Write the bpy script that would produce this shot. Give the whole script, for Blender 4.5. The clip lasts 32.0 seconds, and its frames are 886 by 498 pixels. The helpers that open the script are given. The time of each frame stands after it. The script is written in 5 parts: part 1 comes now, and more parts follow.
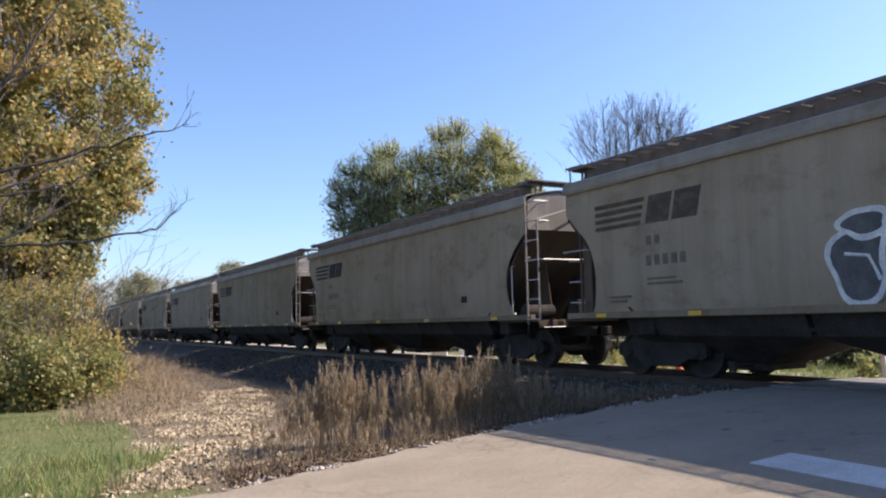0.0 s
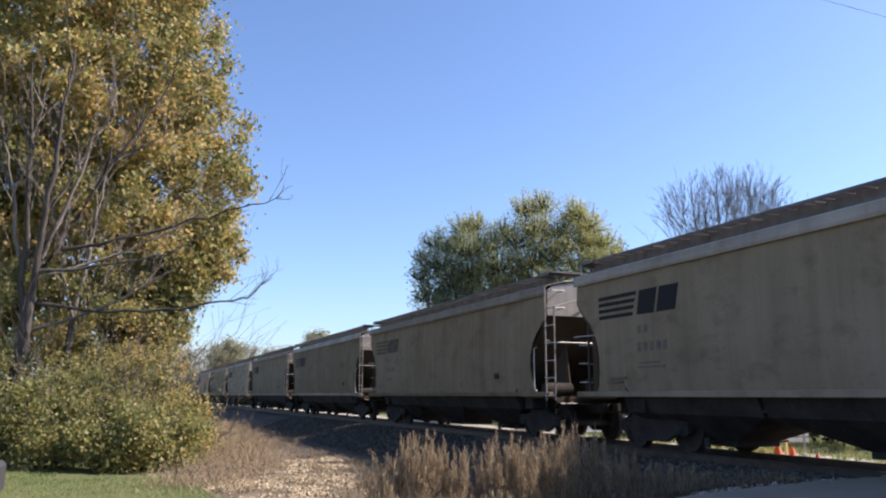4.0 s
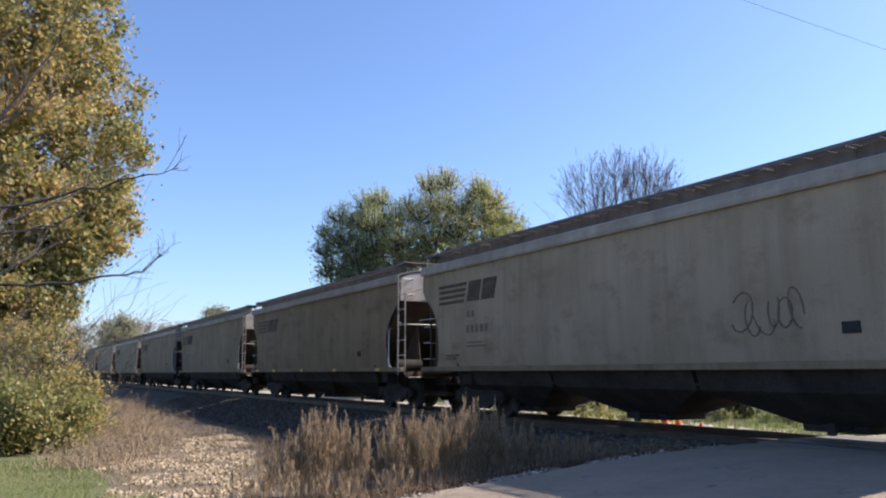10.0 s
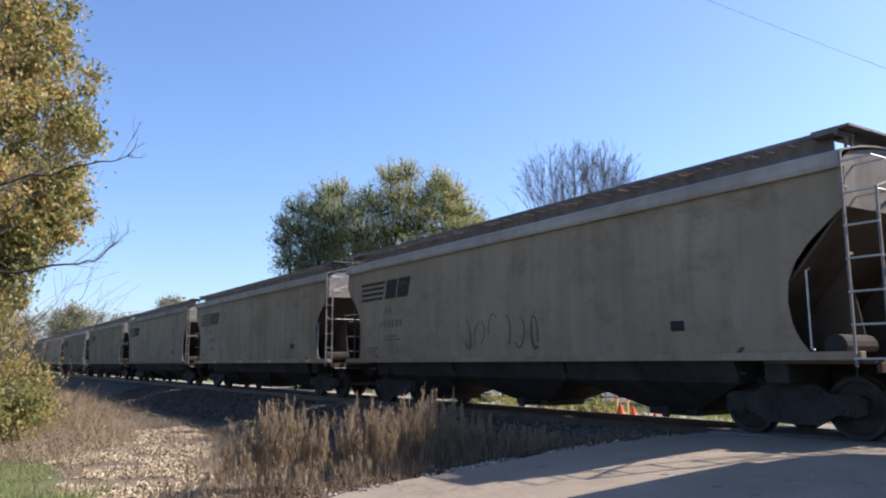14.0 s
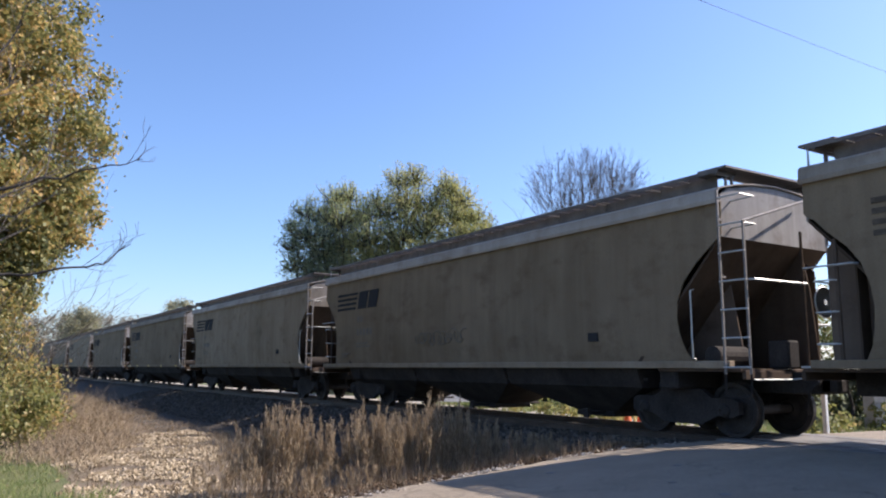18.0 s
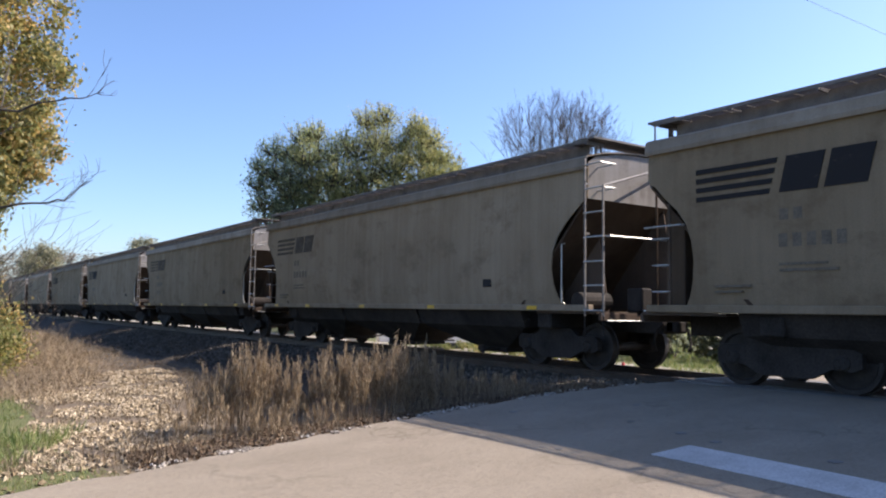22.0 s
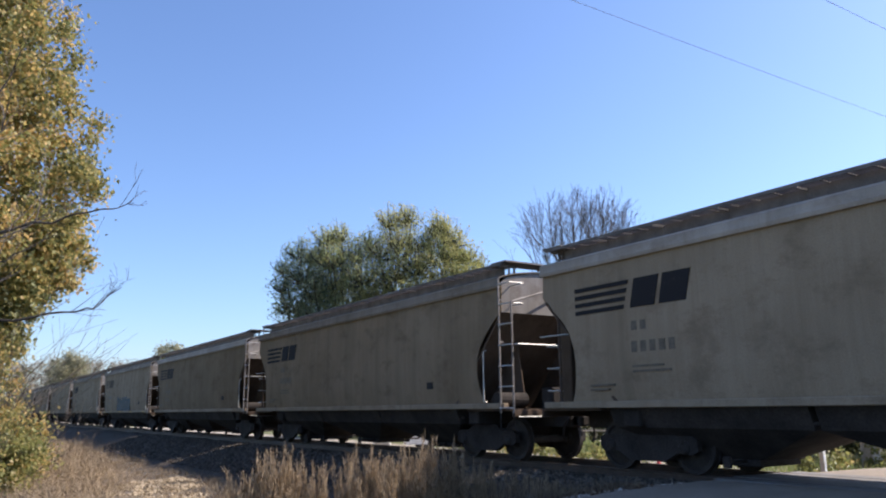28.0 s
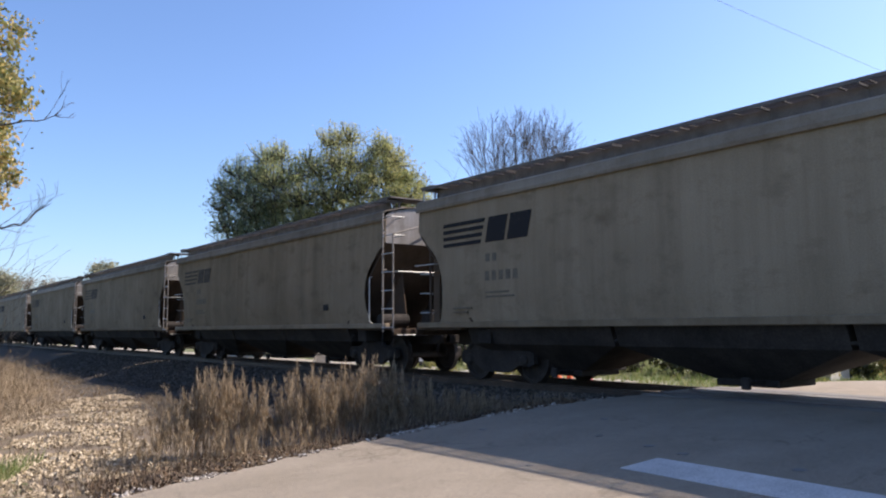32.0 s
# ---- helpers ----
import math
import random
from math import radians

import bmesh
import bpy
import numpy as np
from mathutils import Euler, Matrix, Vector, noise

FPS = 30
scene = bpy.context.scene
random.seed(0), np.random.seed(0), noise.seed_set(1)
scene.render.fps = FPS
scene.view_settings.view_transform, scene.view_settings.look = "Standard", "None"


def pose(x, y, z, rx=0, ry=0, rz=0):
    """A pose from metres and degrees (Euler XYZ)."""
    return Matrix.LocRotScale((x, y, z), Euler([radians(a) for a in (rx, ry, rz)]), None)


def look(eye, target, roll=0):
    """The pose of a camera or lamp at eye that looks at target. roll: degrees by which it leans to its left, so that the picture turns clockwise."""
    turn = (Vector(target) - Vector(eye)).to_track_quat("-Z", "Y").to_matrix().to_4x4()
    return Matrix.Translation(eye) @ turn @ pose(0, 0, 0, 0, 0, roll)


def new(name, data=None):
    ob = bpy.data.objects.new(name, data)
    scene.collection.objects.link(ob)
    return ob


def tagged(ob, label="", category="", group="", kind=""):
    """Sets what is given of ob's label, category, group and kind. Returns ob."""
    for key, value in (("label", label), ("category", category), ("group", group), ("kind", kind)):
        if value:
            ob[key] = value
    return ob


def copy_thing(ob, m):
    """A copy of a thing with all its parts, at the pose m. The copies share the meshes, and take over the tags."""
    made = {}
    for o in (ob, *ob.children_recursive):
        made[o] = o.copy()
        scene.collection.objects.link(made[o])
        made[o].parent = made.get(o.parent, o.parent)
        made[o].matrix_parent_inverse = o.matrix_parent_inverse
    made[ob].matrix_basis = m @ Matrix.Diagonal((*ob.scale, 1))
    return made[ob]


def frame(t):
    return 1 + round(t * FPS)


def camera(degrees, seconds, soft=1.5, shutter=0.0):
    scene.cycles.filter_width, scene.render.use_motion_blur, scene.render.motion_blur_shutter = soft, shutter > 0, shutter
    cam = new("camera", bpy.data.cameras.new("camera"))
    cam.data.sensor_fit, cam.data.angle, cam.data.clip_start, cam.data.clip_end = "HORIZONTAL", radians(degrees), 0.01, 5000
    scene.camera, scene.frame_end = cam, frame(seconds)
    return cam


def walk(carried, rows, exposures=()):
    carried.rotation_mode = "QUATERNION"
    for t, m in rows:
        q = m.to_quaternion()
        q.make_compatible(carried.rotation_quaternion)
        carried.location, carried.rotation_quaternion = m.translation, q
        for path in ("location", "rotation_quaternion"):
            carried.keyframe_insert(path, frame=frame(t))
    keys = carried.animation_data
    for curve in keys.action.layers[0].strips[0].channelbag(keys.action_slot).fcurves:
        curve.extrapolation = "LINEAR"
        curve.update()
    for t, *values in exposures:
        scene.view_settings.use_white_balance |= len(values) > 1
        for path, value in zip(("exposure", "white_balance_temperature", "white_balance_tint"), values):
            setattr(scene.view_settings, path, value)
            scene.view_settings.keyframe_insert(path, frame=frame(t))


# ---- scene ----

# ---- camera: hand held beside the road, eye 1.14 m over the rail heads ----
cam = camera(60.2, 32.0, 2.1)
EYE = (0.0, 0.0, 1.14)
TURNS = [  # seconds, pitch, roll, yaw
    (0.0, 5.49, 1.26, -28.66), (0.5, 5.63, 1.47, -28.97), (1.0, 7.41, 0.09, -27.79), (1.5, 7.36, 0.51, -27.59),
    (2.0, 7.62, 0.07, -27.05), (2.5, 7.50, -0.43, -23.47), (3.0, 5.04, 1.00, -21.79), (3.5, 9.96, 0.10, -21.99),
    (5.5, 11.65, -0.69, -23.14), (6.0, 10.46, -1.00, -24.33), (6.5, 10.50, -1.31, -25.30), (7.0, 9.29, -0.79, -25.42),
    (7.5, 8.32, -1.06, -26.60), (8.0, 8.51, -1.13, -27.32), (8.5, 7.59, -1.51, -28.24), (9.0, 7.90, -0.46, -29.02),
    (9.5, 8.34, -0.21, -28.60), (10.0, 9.12, 0.22, -29.73), (10.5, 9.17, 0.11, -29.24), (11.0, 9.52, 0.43, -29.68),
    (11.5, 10.42, -0.03, -30.71), (12.0, 10.66, -0.18, -29.85), (12.5, 9.90, 0.16, -30.52), (13.0, 8.12, 1.12, -31.51),
    (13.5, 7.04, 0.97, -32.54), (14.0, 8.46, 0.22, -32.78), (14.5, 8.89, 0.28, -33.52), (16.5, 10.43, -0.60, -33.62),
    (17.0, 10.44, -1.11, -32.91), (17.5, 7.68, 1.68, -36.72), (18.0, 8.86, -0.22, -32.28), (18.5, 11.27, -0.75, -32.02),
    (19.0, 11.38, -0.58, -30.66), (19.5, 11.43, -0.27, -31.04), (20.0, 11.36, 0.67, -32.83), (20.5, 9.61, 0.40, -32.23),
    (21.0, 8.55, -0.30, -33.32), (21.5, 9.09, -0.85, -33.18), (22.0, 4.55, -0.83, -34.75), (22.5, 3.84, 1.94, -36.98),
    (23.0, 4.77, 1.63, -36.93), (23.5, 6.62, 1.24, -34.84), (24.0, 8.13, 3.38, -32.40), (24.5, 8.92, 2.30, -30.90),
    (25.0, 10.01, 1.03, -29.24), (25.5, 9.84, 0.78, -28.93), (27.5, 12.28, 0.07, -30.35), (28.0, 11.89, 0.50, -32.76),
    (28.5, 11.99, 0.66, -36.72), (29.0, 11.98, 0.32, -39.98), (29.5, 8.88, 0.47, -40.50), (30.0, 8.92, -0.57, -40.15),
    (30.5, 8.57, -0.28, -37.80), (31.0, 6.96, 0.10, -37.28), (31.5, 6.61, 1.52, -38.68), (32.0, 5.92, 0.42, -37.18),
]
walk(cam, [(t, pose(*EYE, 90 + p, r, w)) for t, p, r, w in TURNS], [(t, e + 0.03, k - 230, 18) for t, e, k in (
    (0.0, 1.04, 6450), (8.0, 1.02, 6420), (11.0, 0.99, 6250), (14.0, 0.97, 6250), (16.5, 0.88, 6200), (17.0, 0.86, 6200), (18.0, 0.96, 6220), (19.0, 0.93, 6200),
    (20.0, 0.76, 6150), (21.0, 0.87, 6200), (22.0, 1.03, 6380), (23.0, 1.03, 6350), (24.5, 0.97, 6250), (28.0, 0.96, 6300), (29.0, 0.82, 6350), (30.0, 0.93, 6320), (32.0, 0.94, 6320))])

# ---- sky and sun: low autumn sun behind the train, to the right of the view ----
SUN_AZ, SUN_EL = 106.5, 39.5
sun_way = Vector((math.sin(radians(SUN_AZ)) * math.cos(radians(SUN_EL)),
                  math.cos(radians(SUN_AZ)) * math.cos(radians(SUN_EL)), math.sin(radians(SUN_EL))))
world = bpy.data.worlds.new("sky")
scene.world = world
world.use_nodes = True
sky = world.node_tree.nodes.new("ShaderNodeTexSky")
sky.sky_type, sky.sun_disc = "NISHITA", False
sky.sun_elevation, sky.sun_rotation = radians(SUN_EL), radians(SUN_AZ)
sky.air_density, sky.dust_density, sky.ozone_density = 1.0, 0.9, 5.0
world.node_tree.links.new(sky.outputs[0], world.node_tree.nodes["Background"].inputs[0])
world.node_tree.nodes["Background"].inputs[1].default_value = 0.107
sun = new("sun", bpy.data.lights.new("sun", "SUN"))
sun.data.energy, sun.data.angle, sun.data.color = 5.0, radians(0.5), (1.0, 0.885, 0.72)
sun.matrix_world = look(sun_way * 80, (0, 0, 0))


# ---- materials ----
def shader(name):
    m = bpy.data.materials.new(name)
    m.use_nodes = True
    nt = m.node_tree
    return m, nt, nt.nodes["Principled BSDF"]


def node(nt, kind, **inputs):
    n = nt.nodes.new(kind)
    for key, value in inputs.items():
        if hasattr(value, "is_output"):
            nt.links.new(value, n.inputs[key])
        else:
            n.inputs[key].default_value = value
    return n


def noise_at(nt, scale, detail=4.0, stretch=(1, 1, 1), offset=None, rough=0.55):
    co = nt.nodes.new("ShaderNodeTexCoord")
    mp = node(nt, "ShaderNodeMapping", Vector=co.outputs["Object"])
    mp.inputs["Scale"].default_value = stretch
    if offset is not None:
        nt.links.new(offset, mp.inputs["Location"])
    return node(nt, "ShaderNodeTexNoise", Vector=mp.outputs[0], Scale=scale, Detail=detail, Roughness=rough).outputs["Fac"]


def ramp(nt, fac, stops):
    n = node(nt, "ShaderNodeValToRGB", Fac=fac)
    els = n.color_ramp.elements
    while len(els) < len(stops):
        els.new(0.5)
    for e, (p, c) in zip(els, stops):
        e.position, e.color = p, (*c, 1)
    return n.outputs["Color"]


def blend(nt, fac, a, b, mode="MIX"):
    n = nt.nodes.new("ShaderNodeMix")
    n.data_type, n.blend_type = "RGBA", mode
    for sock, value in ((n.inputs[0], fac), (n.inputs[6], a), (n.inputs[7], b)):
        if hasattr(value, "is_output"):
            nt.links.new(value, sock)
        elif isinstance(value, tuple):
            sock.default_value = (*value, 1)
        else:
            sock.default_value = value
    return n.outputs[2]


def surface(name, a, b, scale=3.0, fine=40.0, rough=0.8, metal=0.0, bump=0.3, stretch=(1, 1, 1), dist=0.01, third=None, shine=0.5):
    """Two tones in large patches, a finer grain in them, and a fine relief."""
    m, nt, p = shader(name)
    big = noise_at(nt, scale, 5, stretch)
    small = noise_at(nt, fine, 6, stretch)
    col = ramp(nt, big, [(0.32, a), (0.68, b)] if third is None else [(0.28, a), (0.52, b), (0.72, third)])
    grain = ramp(nt, small, [(0.25, (0.55, 0.55, 0.55)), (0.75, (1.25, 1.25, 1.25))])
    col = blend(nt, 0.8, col, grain, "MULTIPLY")
    nt.links.new(col, p.inputs["Base Color"])
    p.inputs["Roughness"].default_value, p.inputs["Metallic"].default_value = rough, metal
    p.inputs["Specular IOR Level"].default_value = shine
    bp = node(nt, "ShaderNodeBump", Height=small, Strength=bump, Distance=dist)
    nt.links.new(bp.outputs[0], p.inputs["Normal"])
    return m


def car_paint(name, a, b, stain, streak=0.36):
    """Weathered freight paint: rain streaks, faded patches and rusty stains, different on every car."""
    m, nt, p = shader(name)
    info = nt.nodes.new("ShaderNodeObjectInfo")
    off = node(nt, "ShaderNodeCombineXYZ")
    mul = nt.nodes.new("ShaderNodeMath")
    mul.operation = "MULTIPLY"
    mul.inputs[1].default_value = 57.0
    nt.links.new(info.outputs["Random"], mul.inputs[0])
    nt.links.new(mul.outputs[0], off.inputs[1])
    nt.links.new(mul.outputs[0], off.inputs[0])
    faded = noise_at(nt, 0.55, 4, (1, 1, 1), off.outputs[0])
    runs = noise_at(nt, 2.6, 5, (1, 1, 0.07), off.outputs[0], 0.65)
    blots = noise_at(nt, 1.7, 6, (1, 0.6, 1), off.outputs[0], 0.7)
    grain = noise_at(nt, 45, 4)
    col = ramp(nt, faded, [(0.3, a), (0.7, b)])
    col = blend(nt, streak, col, ramp(nt, runs, [(0.30, (0.45, 0.42, 0.38)), (0.58, (1, 1, 1)), (0.78, (1.12, 1.1, 1.05))]), "MULTIPLY")
    col = blend(nt, ramp(nt, blots, [(0.52, (0, 0, 0)), (0.74, (0.8, 0.8, 0.8))]), col, stain)
    col = blend(nt, 0.5, col, ramp(nt, info.outputs["Random"], [(0.0, (0.52, 0.46, 0.36)), (0.45, (0.95, 0.93, 0.88)), (1.0, (1.5, 1.54, 1.6))]), "MULTIPLY")
    col = blend(nt, 0.35, col, ramp(nt, grain, [(0.3, (0.7, 0.7, 0.7)), (0.7, (1.2, 1.2, 1.2))]), "MULTIPLY")
    nt.links.new(col, p.inputs["Base Color"])
    p.inputs["Roughness"].default_value = 0.85
    p.inputs["Specular IOR Level"].default_value = 0.04
    bp = node(nt, "ShaderNodeBump", Height=faded, Strength=0.25, Distance=0.03)
    bp2 = node(nt, "ShaderNodeBump", Height=grain, Strength=0.12, Distance=0.004, Normal=bp.outputs[0])
    nt.links.new(bp2.outputs[0], p.inputs["Normal"])
    return m


def leafy(name, stops, through_light=0.5, rough=0.55):
    """Leaves, each of its own tone, that let light through."""
    m, nt, p = shader(name)
    geo = nt.nodes.new("ShaderNodeNewGeometry")
    big = noise_at(nt, 0.35, 3)
    mixed = nt.nodes.new("ShaderNodeMath")
    mixed.operation = "MULTIPLY_ADD"
    mixed.inputs[1].default_value, mixed.inputs[2].default_value = 1.3, -0.42
    nt.links.new(big, mixed.inputs[0])
    add = nt.nodes.new("ShaderNodeMath")
    add.operation = "MULTIPLY_ADD"
    add.inputs[1].default_value = 0.75
    nt.links.new(geo.outputs["Random Per Island"], add.inputs[0])
    nt.links.new(mixed.outputs[0], add.inputs[2])
    col = ramp(nt, add.outputs[0], stops)
    nt.links.new(col, p.inputs["Base Color"])
    p.inputs["Roughness"].default_value = rough
    tr = node(nt, "ShaderNodeBsdfTranslucent", Color=col)
    mx = nt.nodes.new("ShaderNodeMixShader")
    mx.inputs[0].default_value = through_light
    nt.links.new(p.outputs[0], mx.inputs[1])
    nt.links.new(tr.outputs[0], mx.inputs[2])
    nt.links.new(mx.outputs[0], nt.nodes["Material Output"].inputs[0])
    return m


def plain(name, c, rough=0.6, metal=0.0):
    return surface(name, tuple(v * 0.85 for v in c), tuple(min(1, v * 1.12) for v in c), 4, 60, rough, metal, 0.15)


paint_side = car_paint("hopper_paint", (0.248, 0.194, 0.134), (0.316, 0.253, 0.182), (0.155, 0.114, 0.076))
paint_roof = car_paint("roof_paint", (0.28, 0.24, 0.195), (0.37, 0.325, 0.275), (0.2, 0.15, 0.11), 0.35)
# rusty brown primer, its colour lowered for the shade between the car ends
paint_slope = car_paint("rusty_shade_toned_paint", (0.080, 0.058, 0.044), (0.118, 0.088, 0.068), (0.058, 0.040, 0.029))
# grime, with the shade below the cars put into its near-black colour
under_grime_shade = surface("underframe_grime_and_shade", (0.030, 0.027, 0.025), (0.058, 0.050, 0.045), 2, 25, 0.9, shine=0.12)
grate = surface("galvanised_grating", (0.16, 0.14, 0.13), (0.26, 0.24, 0.22), 3, 60, 0.6, 0.3)
steel_rail = surface("rail_steel", (0.05, 0.036, 0.027), (0.085, 0.06, 0.045), 4, 50, 0.6, 0.3)
wheel_steel = surface("wheel_steel", (0.028, 0.024, 0.021), (0.055, 0.046, 0.04), 5, 40, 0.7, 0.1, shine=0.3)
board_steel = surface("dark_walkway_steel", (0.115, 0.100, 0.092), (0.195, 0.170, 0.155), 3, 60, 0.7, 0.2)
grip = plain("worn_light_grab_iron", (0.50, 0.49, 0.46), 0.45, 0.2)
decal_dark = surface("faded_black_stencil", (0.02, 0.02, 0.022), (0.04, 0.04, 0.042), 3, 30, 0.8, shine=0.2)
def worn_stencil(name, ink, under, worn):
    """Stencil paint with flaked patches, through which the paint below shows."""
    m, nt, p = shader(name)
    flaked = ramp(nt, noise_at(nt, 5, 6, (1, 0.6, 1.6), rough=0.75), [(0.62 - worn, (0, 0, 0)), (0.85 - worn, (0.85, 0.85, 0.85))])
    nt.links.new(blend(nt, flaked, ink, under), p.inputs["Base Color"])
    p.inputs["Roughness"].default_value = 0.8
    p.inputs["Specular IOR Level"].default_value = 0.2
    return m


emblem_fresh = worn_stencil("emblem_ink", (0.022, 0.021, 0.023), (0.14, 0.115, 0.085), 0.02)
emblem_worn = worn_stencil("worn_emblem_ink", (0.035, 0.031, 0.029), (0.15, 0.12, 0.088), 0.10)
emblem_faded = worn_stencil("faded_emblem_ink", (0.075, 0.06, 0.046), (0.16, 0.13, 0.095), 0.17)
decal_grey = surface("faded_grey_stencil", (0.11, 0.09, 0.065), (0.175, 0.145, 0.108), 5, 30, 0.75)
decal_yellow = plain("yellow_reflector", (0.75, 0.45, 0.03), 0.4)
spray_white = surface("white_spray_paint", (0.5, 0.5, 0.5), (0.72, 0.72, 0.7), 4, 40, 0.7)
spray_dark = surface("dark_spray_paint", (0.06, 0.06, 0.065), (0.11, 0.11, 0.11), 3, 40, 0.7)
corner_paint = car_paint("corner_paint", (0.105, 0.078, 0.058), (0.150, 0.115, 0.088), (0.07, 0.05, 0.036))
end_paint = car_paint("pale_end_paint", (0.24, 0.225, 0.215), (0.34, 0.325, 0.31), (0.16, 0.13, 0.11), 0.5)
spray_blue = surface("teal_spray_paint", (0.012, 0.032, 0.042), (0.028, 0.066, 0.078), 4, 40, 0.65)
def worn_asphalt(name):
    """Bleached asphalt: pale and dark aggregate, tyre-worn patches and fine cracks."""
    m, nt, p = shader(name)
    patches = noise_at(nt, 1.3, 5, (0.5, 1, 1), None, 0.6)
    grit = noise_at(nt, 150, 3)
    clots = noise_at(nt, 22, 5, rough=0.7)
    col = ramp(nt, patches, [(0.3, (0.218, 0.184, 0.140)), (0.7, (0.276, 0.237, 0.184))])
    col = blend(nt, 0.75, col, ramp(nt, grit, [(0.3, (0.6, 0.6, 0.6)), (0.5, (1, 1, 1)), (0.72, (1.45, 1.43, 1.4))]), "MULTIPLY")
    col = blend(nt, 0.6, col, ramp(nt, clots, [(0.28, (0.62, 0.6, 0.58)), (0.5, (1, 1, 1)), (0.75, (1.14, 1.13, 1.1))]), "MULTIPLY")
    co = nt.nodes.new("ShaderNodeTexCoord")
    bend = node(nt, "ShaderNodeTexNoise", Vector=co.outputs["Object"], Scale=1.8, Detail=4.0)
    mixed = nt.nodes.new("ShaderNodeVectorMath")
    mixed.operation = "ADD"
    nt.links.new(co.outputs["Object"], mixed.inputs[0])
    nt.links.new(bend.outputs["Color"], mixed.inputs[1])
    cells = nt.nodes.new("ShaderNodeTexVoronoi")
    cells.feature = "DISTANCE_TO_EDGE"
    cells.inputs["Scale"].default_value = 0.42
    nt.links.new(mixed.outputs[0], cells.inputs["Vector"])
    crack = ramp(nt, cells.outputs["Distance"], [(0.0, (0.45, 0.43, 0.42)), (0.006, (0.6, 0.58, 0.56)), (0.012, (1, 1, 1))])
    some = ramp(nt, noise_at(nt, 0.6, 2), [(0.45, (0, 0, 0)), (0.6, (0.45, 0.45, 0.45))])
    col = blend(nt, some, col, blend(nt, 1.0, col, crack, "MULTIPLY"))
    nt.links.new(col, p.inputs["Base Color"])
    p.inputs["Roughness"].default_value = 0.95
    p.inputs["Specular IOR Level"].default_value = 0.2
    bp = node(nt, "ShaderNodeBump", Height=grit, Strength=0.9, Distance=0.006)
    nt.links.new(bp.outputs[0], p.inputs["Normal"])
    return m


asphalt = worn_asphalt("sun_bleached_asphalt")
patch_asphalt = surface("darker_asphalt_joint", (0.14, 0.13, 0.12), (0.20, 0.19, 0.178), 1.2, 60, 0.9, 0, 0.6, dist=0.006)
road_paint = surface("worn_white_road_paint", (0.43, 0.42, 0.40), (0.58, 0.57, 0.55), 2.5, 50, 0.8, 0, 0.3)
soil = surface("dry_verge_soil", (0.075, 0.056, 0.036), (0.155, 0.118, 0.078), 0.7, 14, 0.95, 0, 0.8, dist=0.03, third=(0.125, 0.105, 0.055))
# ballast coloured darker than its pale stone, to deepen the shade beside the train
ballast_grey = surface("shade_toned_ballast", (0.056, 0.047, 0.038), (0.115, 0.097, 0.078), 9, 30, 0.95, 0, 1.0, dist=0.03, shine=0.15)
shoulder_gravel = surface("pale_shoulder_gravel", (0.26, 0.23, 0.185), (0.40, 0.365, 0.31), 2.5, 30, 0.95, 0, 0.8, dist=0.03, shine=0.15)
tie_wood = surface("creosoted_tie", (0.05, 0.04, 0.03), (0.11, 0.09, 0.07), 5, 60, 0.9, stretch=(0.2, 1, 1))
# pale ground in truth: the train's shade over the ditch is mixed into this colour
ditch_soil = surface("shade_toned_ditch_soil", (0.056, 0.047, 0.037), (0.120, 0.100, 0.077), 1.1, 18, 0.95, 0, 0.9, dist=0.03, shine=0.15)
bark = surface("grey_bark", (0.062, 0.052, 0.043), (0.135, 0.115, 0.097), 3, 30, 0.9, 0, 0.9, (1, 1, 0.25), 0.02)
bark_dark = surface("dark_bark", (0.035, 0.029, 0.025), (0.085, 0.072, 0.062), 3, 30, 0.9, 0, 0.9, (1, 1, 0.25), 0.02)
# lighter bark tone for thin limbs, sunlight put into the colour
bark_sunlit = surface("sunlit_tone_bark", (0.12, 0.10, 0.085), (0.23, 0.20, 0.175), 3, 30, 0.9, 0, 0.7, (1, 1, 0.25), 0.02)
leaf_gold = leafy("yellowing_leaves", [(0.05, (0.092, 0.109, 0.046)), (0.38, (0.195, 0.210, 0.076)), (0.68, (0.370, 0.323, 0.112)), (0.95, (0.567, 0.385, 0.150))])
leaf_green = leafy("late_green_leaves", [(0.05, (0.126, 0.177, 0.103)), (0.45, (0.253, 0.301, 0.145)), (0.9, (0.474, 0.457, 0.189))], 0.6)
leaf_blue = leafy("blue_green_leaves", [(0.05, (0.076, 0.127, 0.097)), (0.45, (0.158, 0.221, 0.143)), (0.9, (0.302, 0.342, 0.193))], 0.55)
# far leaves lightened and greyed: distance haze is in the colour
leaf_haze = leafy("haze_toned_green_leaves", [(0.05, (0.169, 0.182, 0.121)), (0.5, (0.267, 0.267, 0.173)), (0.95, (0.377, 0.351, 0.222))], 0.5)
# thicket green lowered so that the bushes look shaded
leaf_dark = leafy("shade_toned_thicket_leaves", [(0.05, (0.022, 0.03, 0.014)), (0.5, (0.05, 0.062, 0.026)), (0.95, (0.11, 0.11, 0.045))], 0.2)
leaf_lime = leafy("yellow_green_leaves", [(0.05, (0.132, 0.168, 0.080)), (0.45, (0.263, 0.288, 0.120)), (0.9, (0.473, 0.441, 0.170))], 0.6)
leaf_bush = leafy("shrub_leaves", [(0.05, (0.083, 0.110, 0.036)), (0.45, (0.204, 0.219, 0.073)), (0.75, (0.291, 0.275, 0.092)), (0.97, (0.388, 0.304, 0.129))])
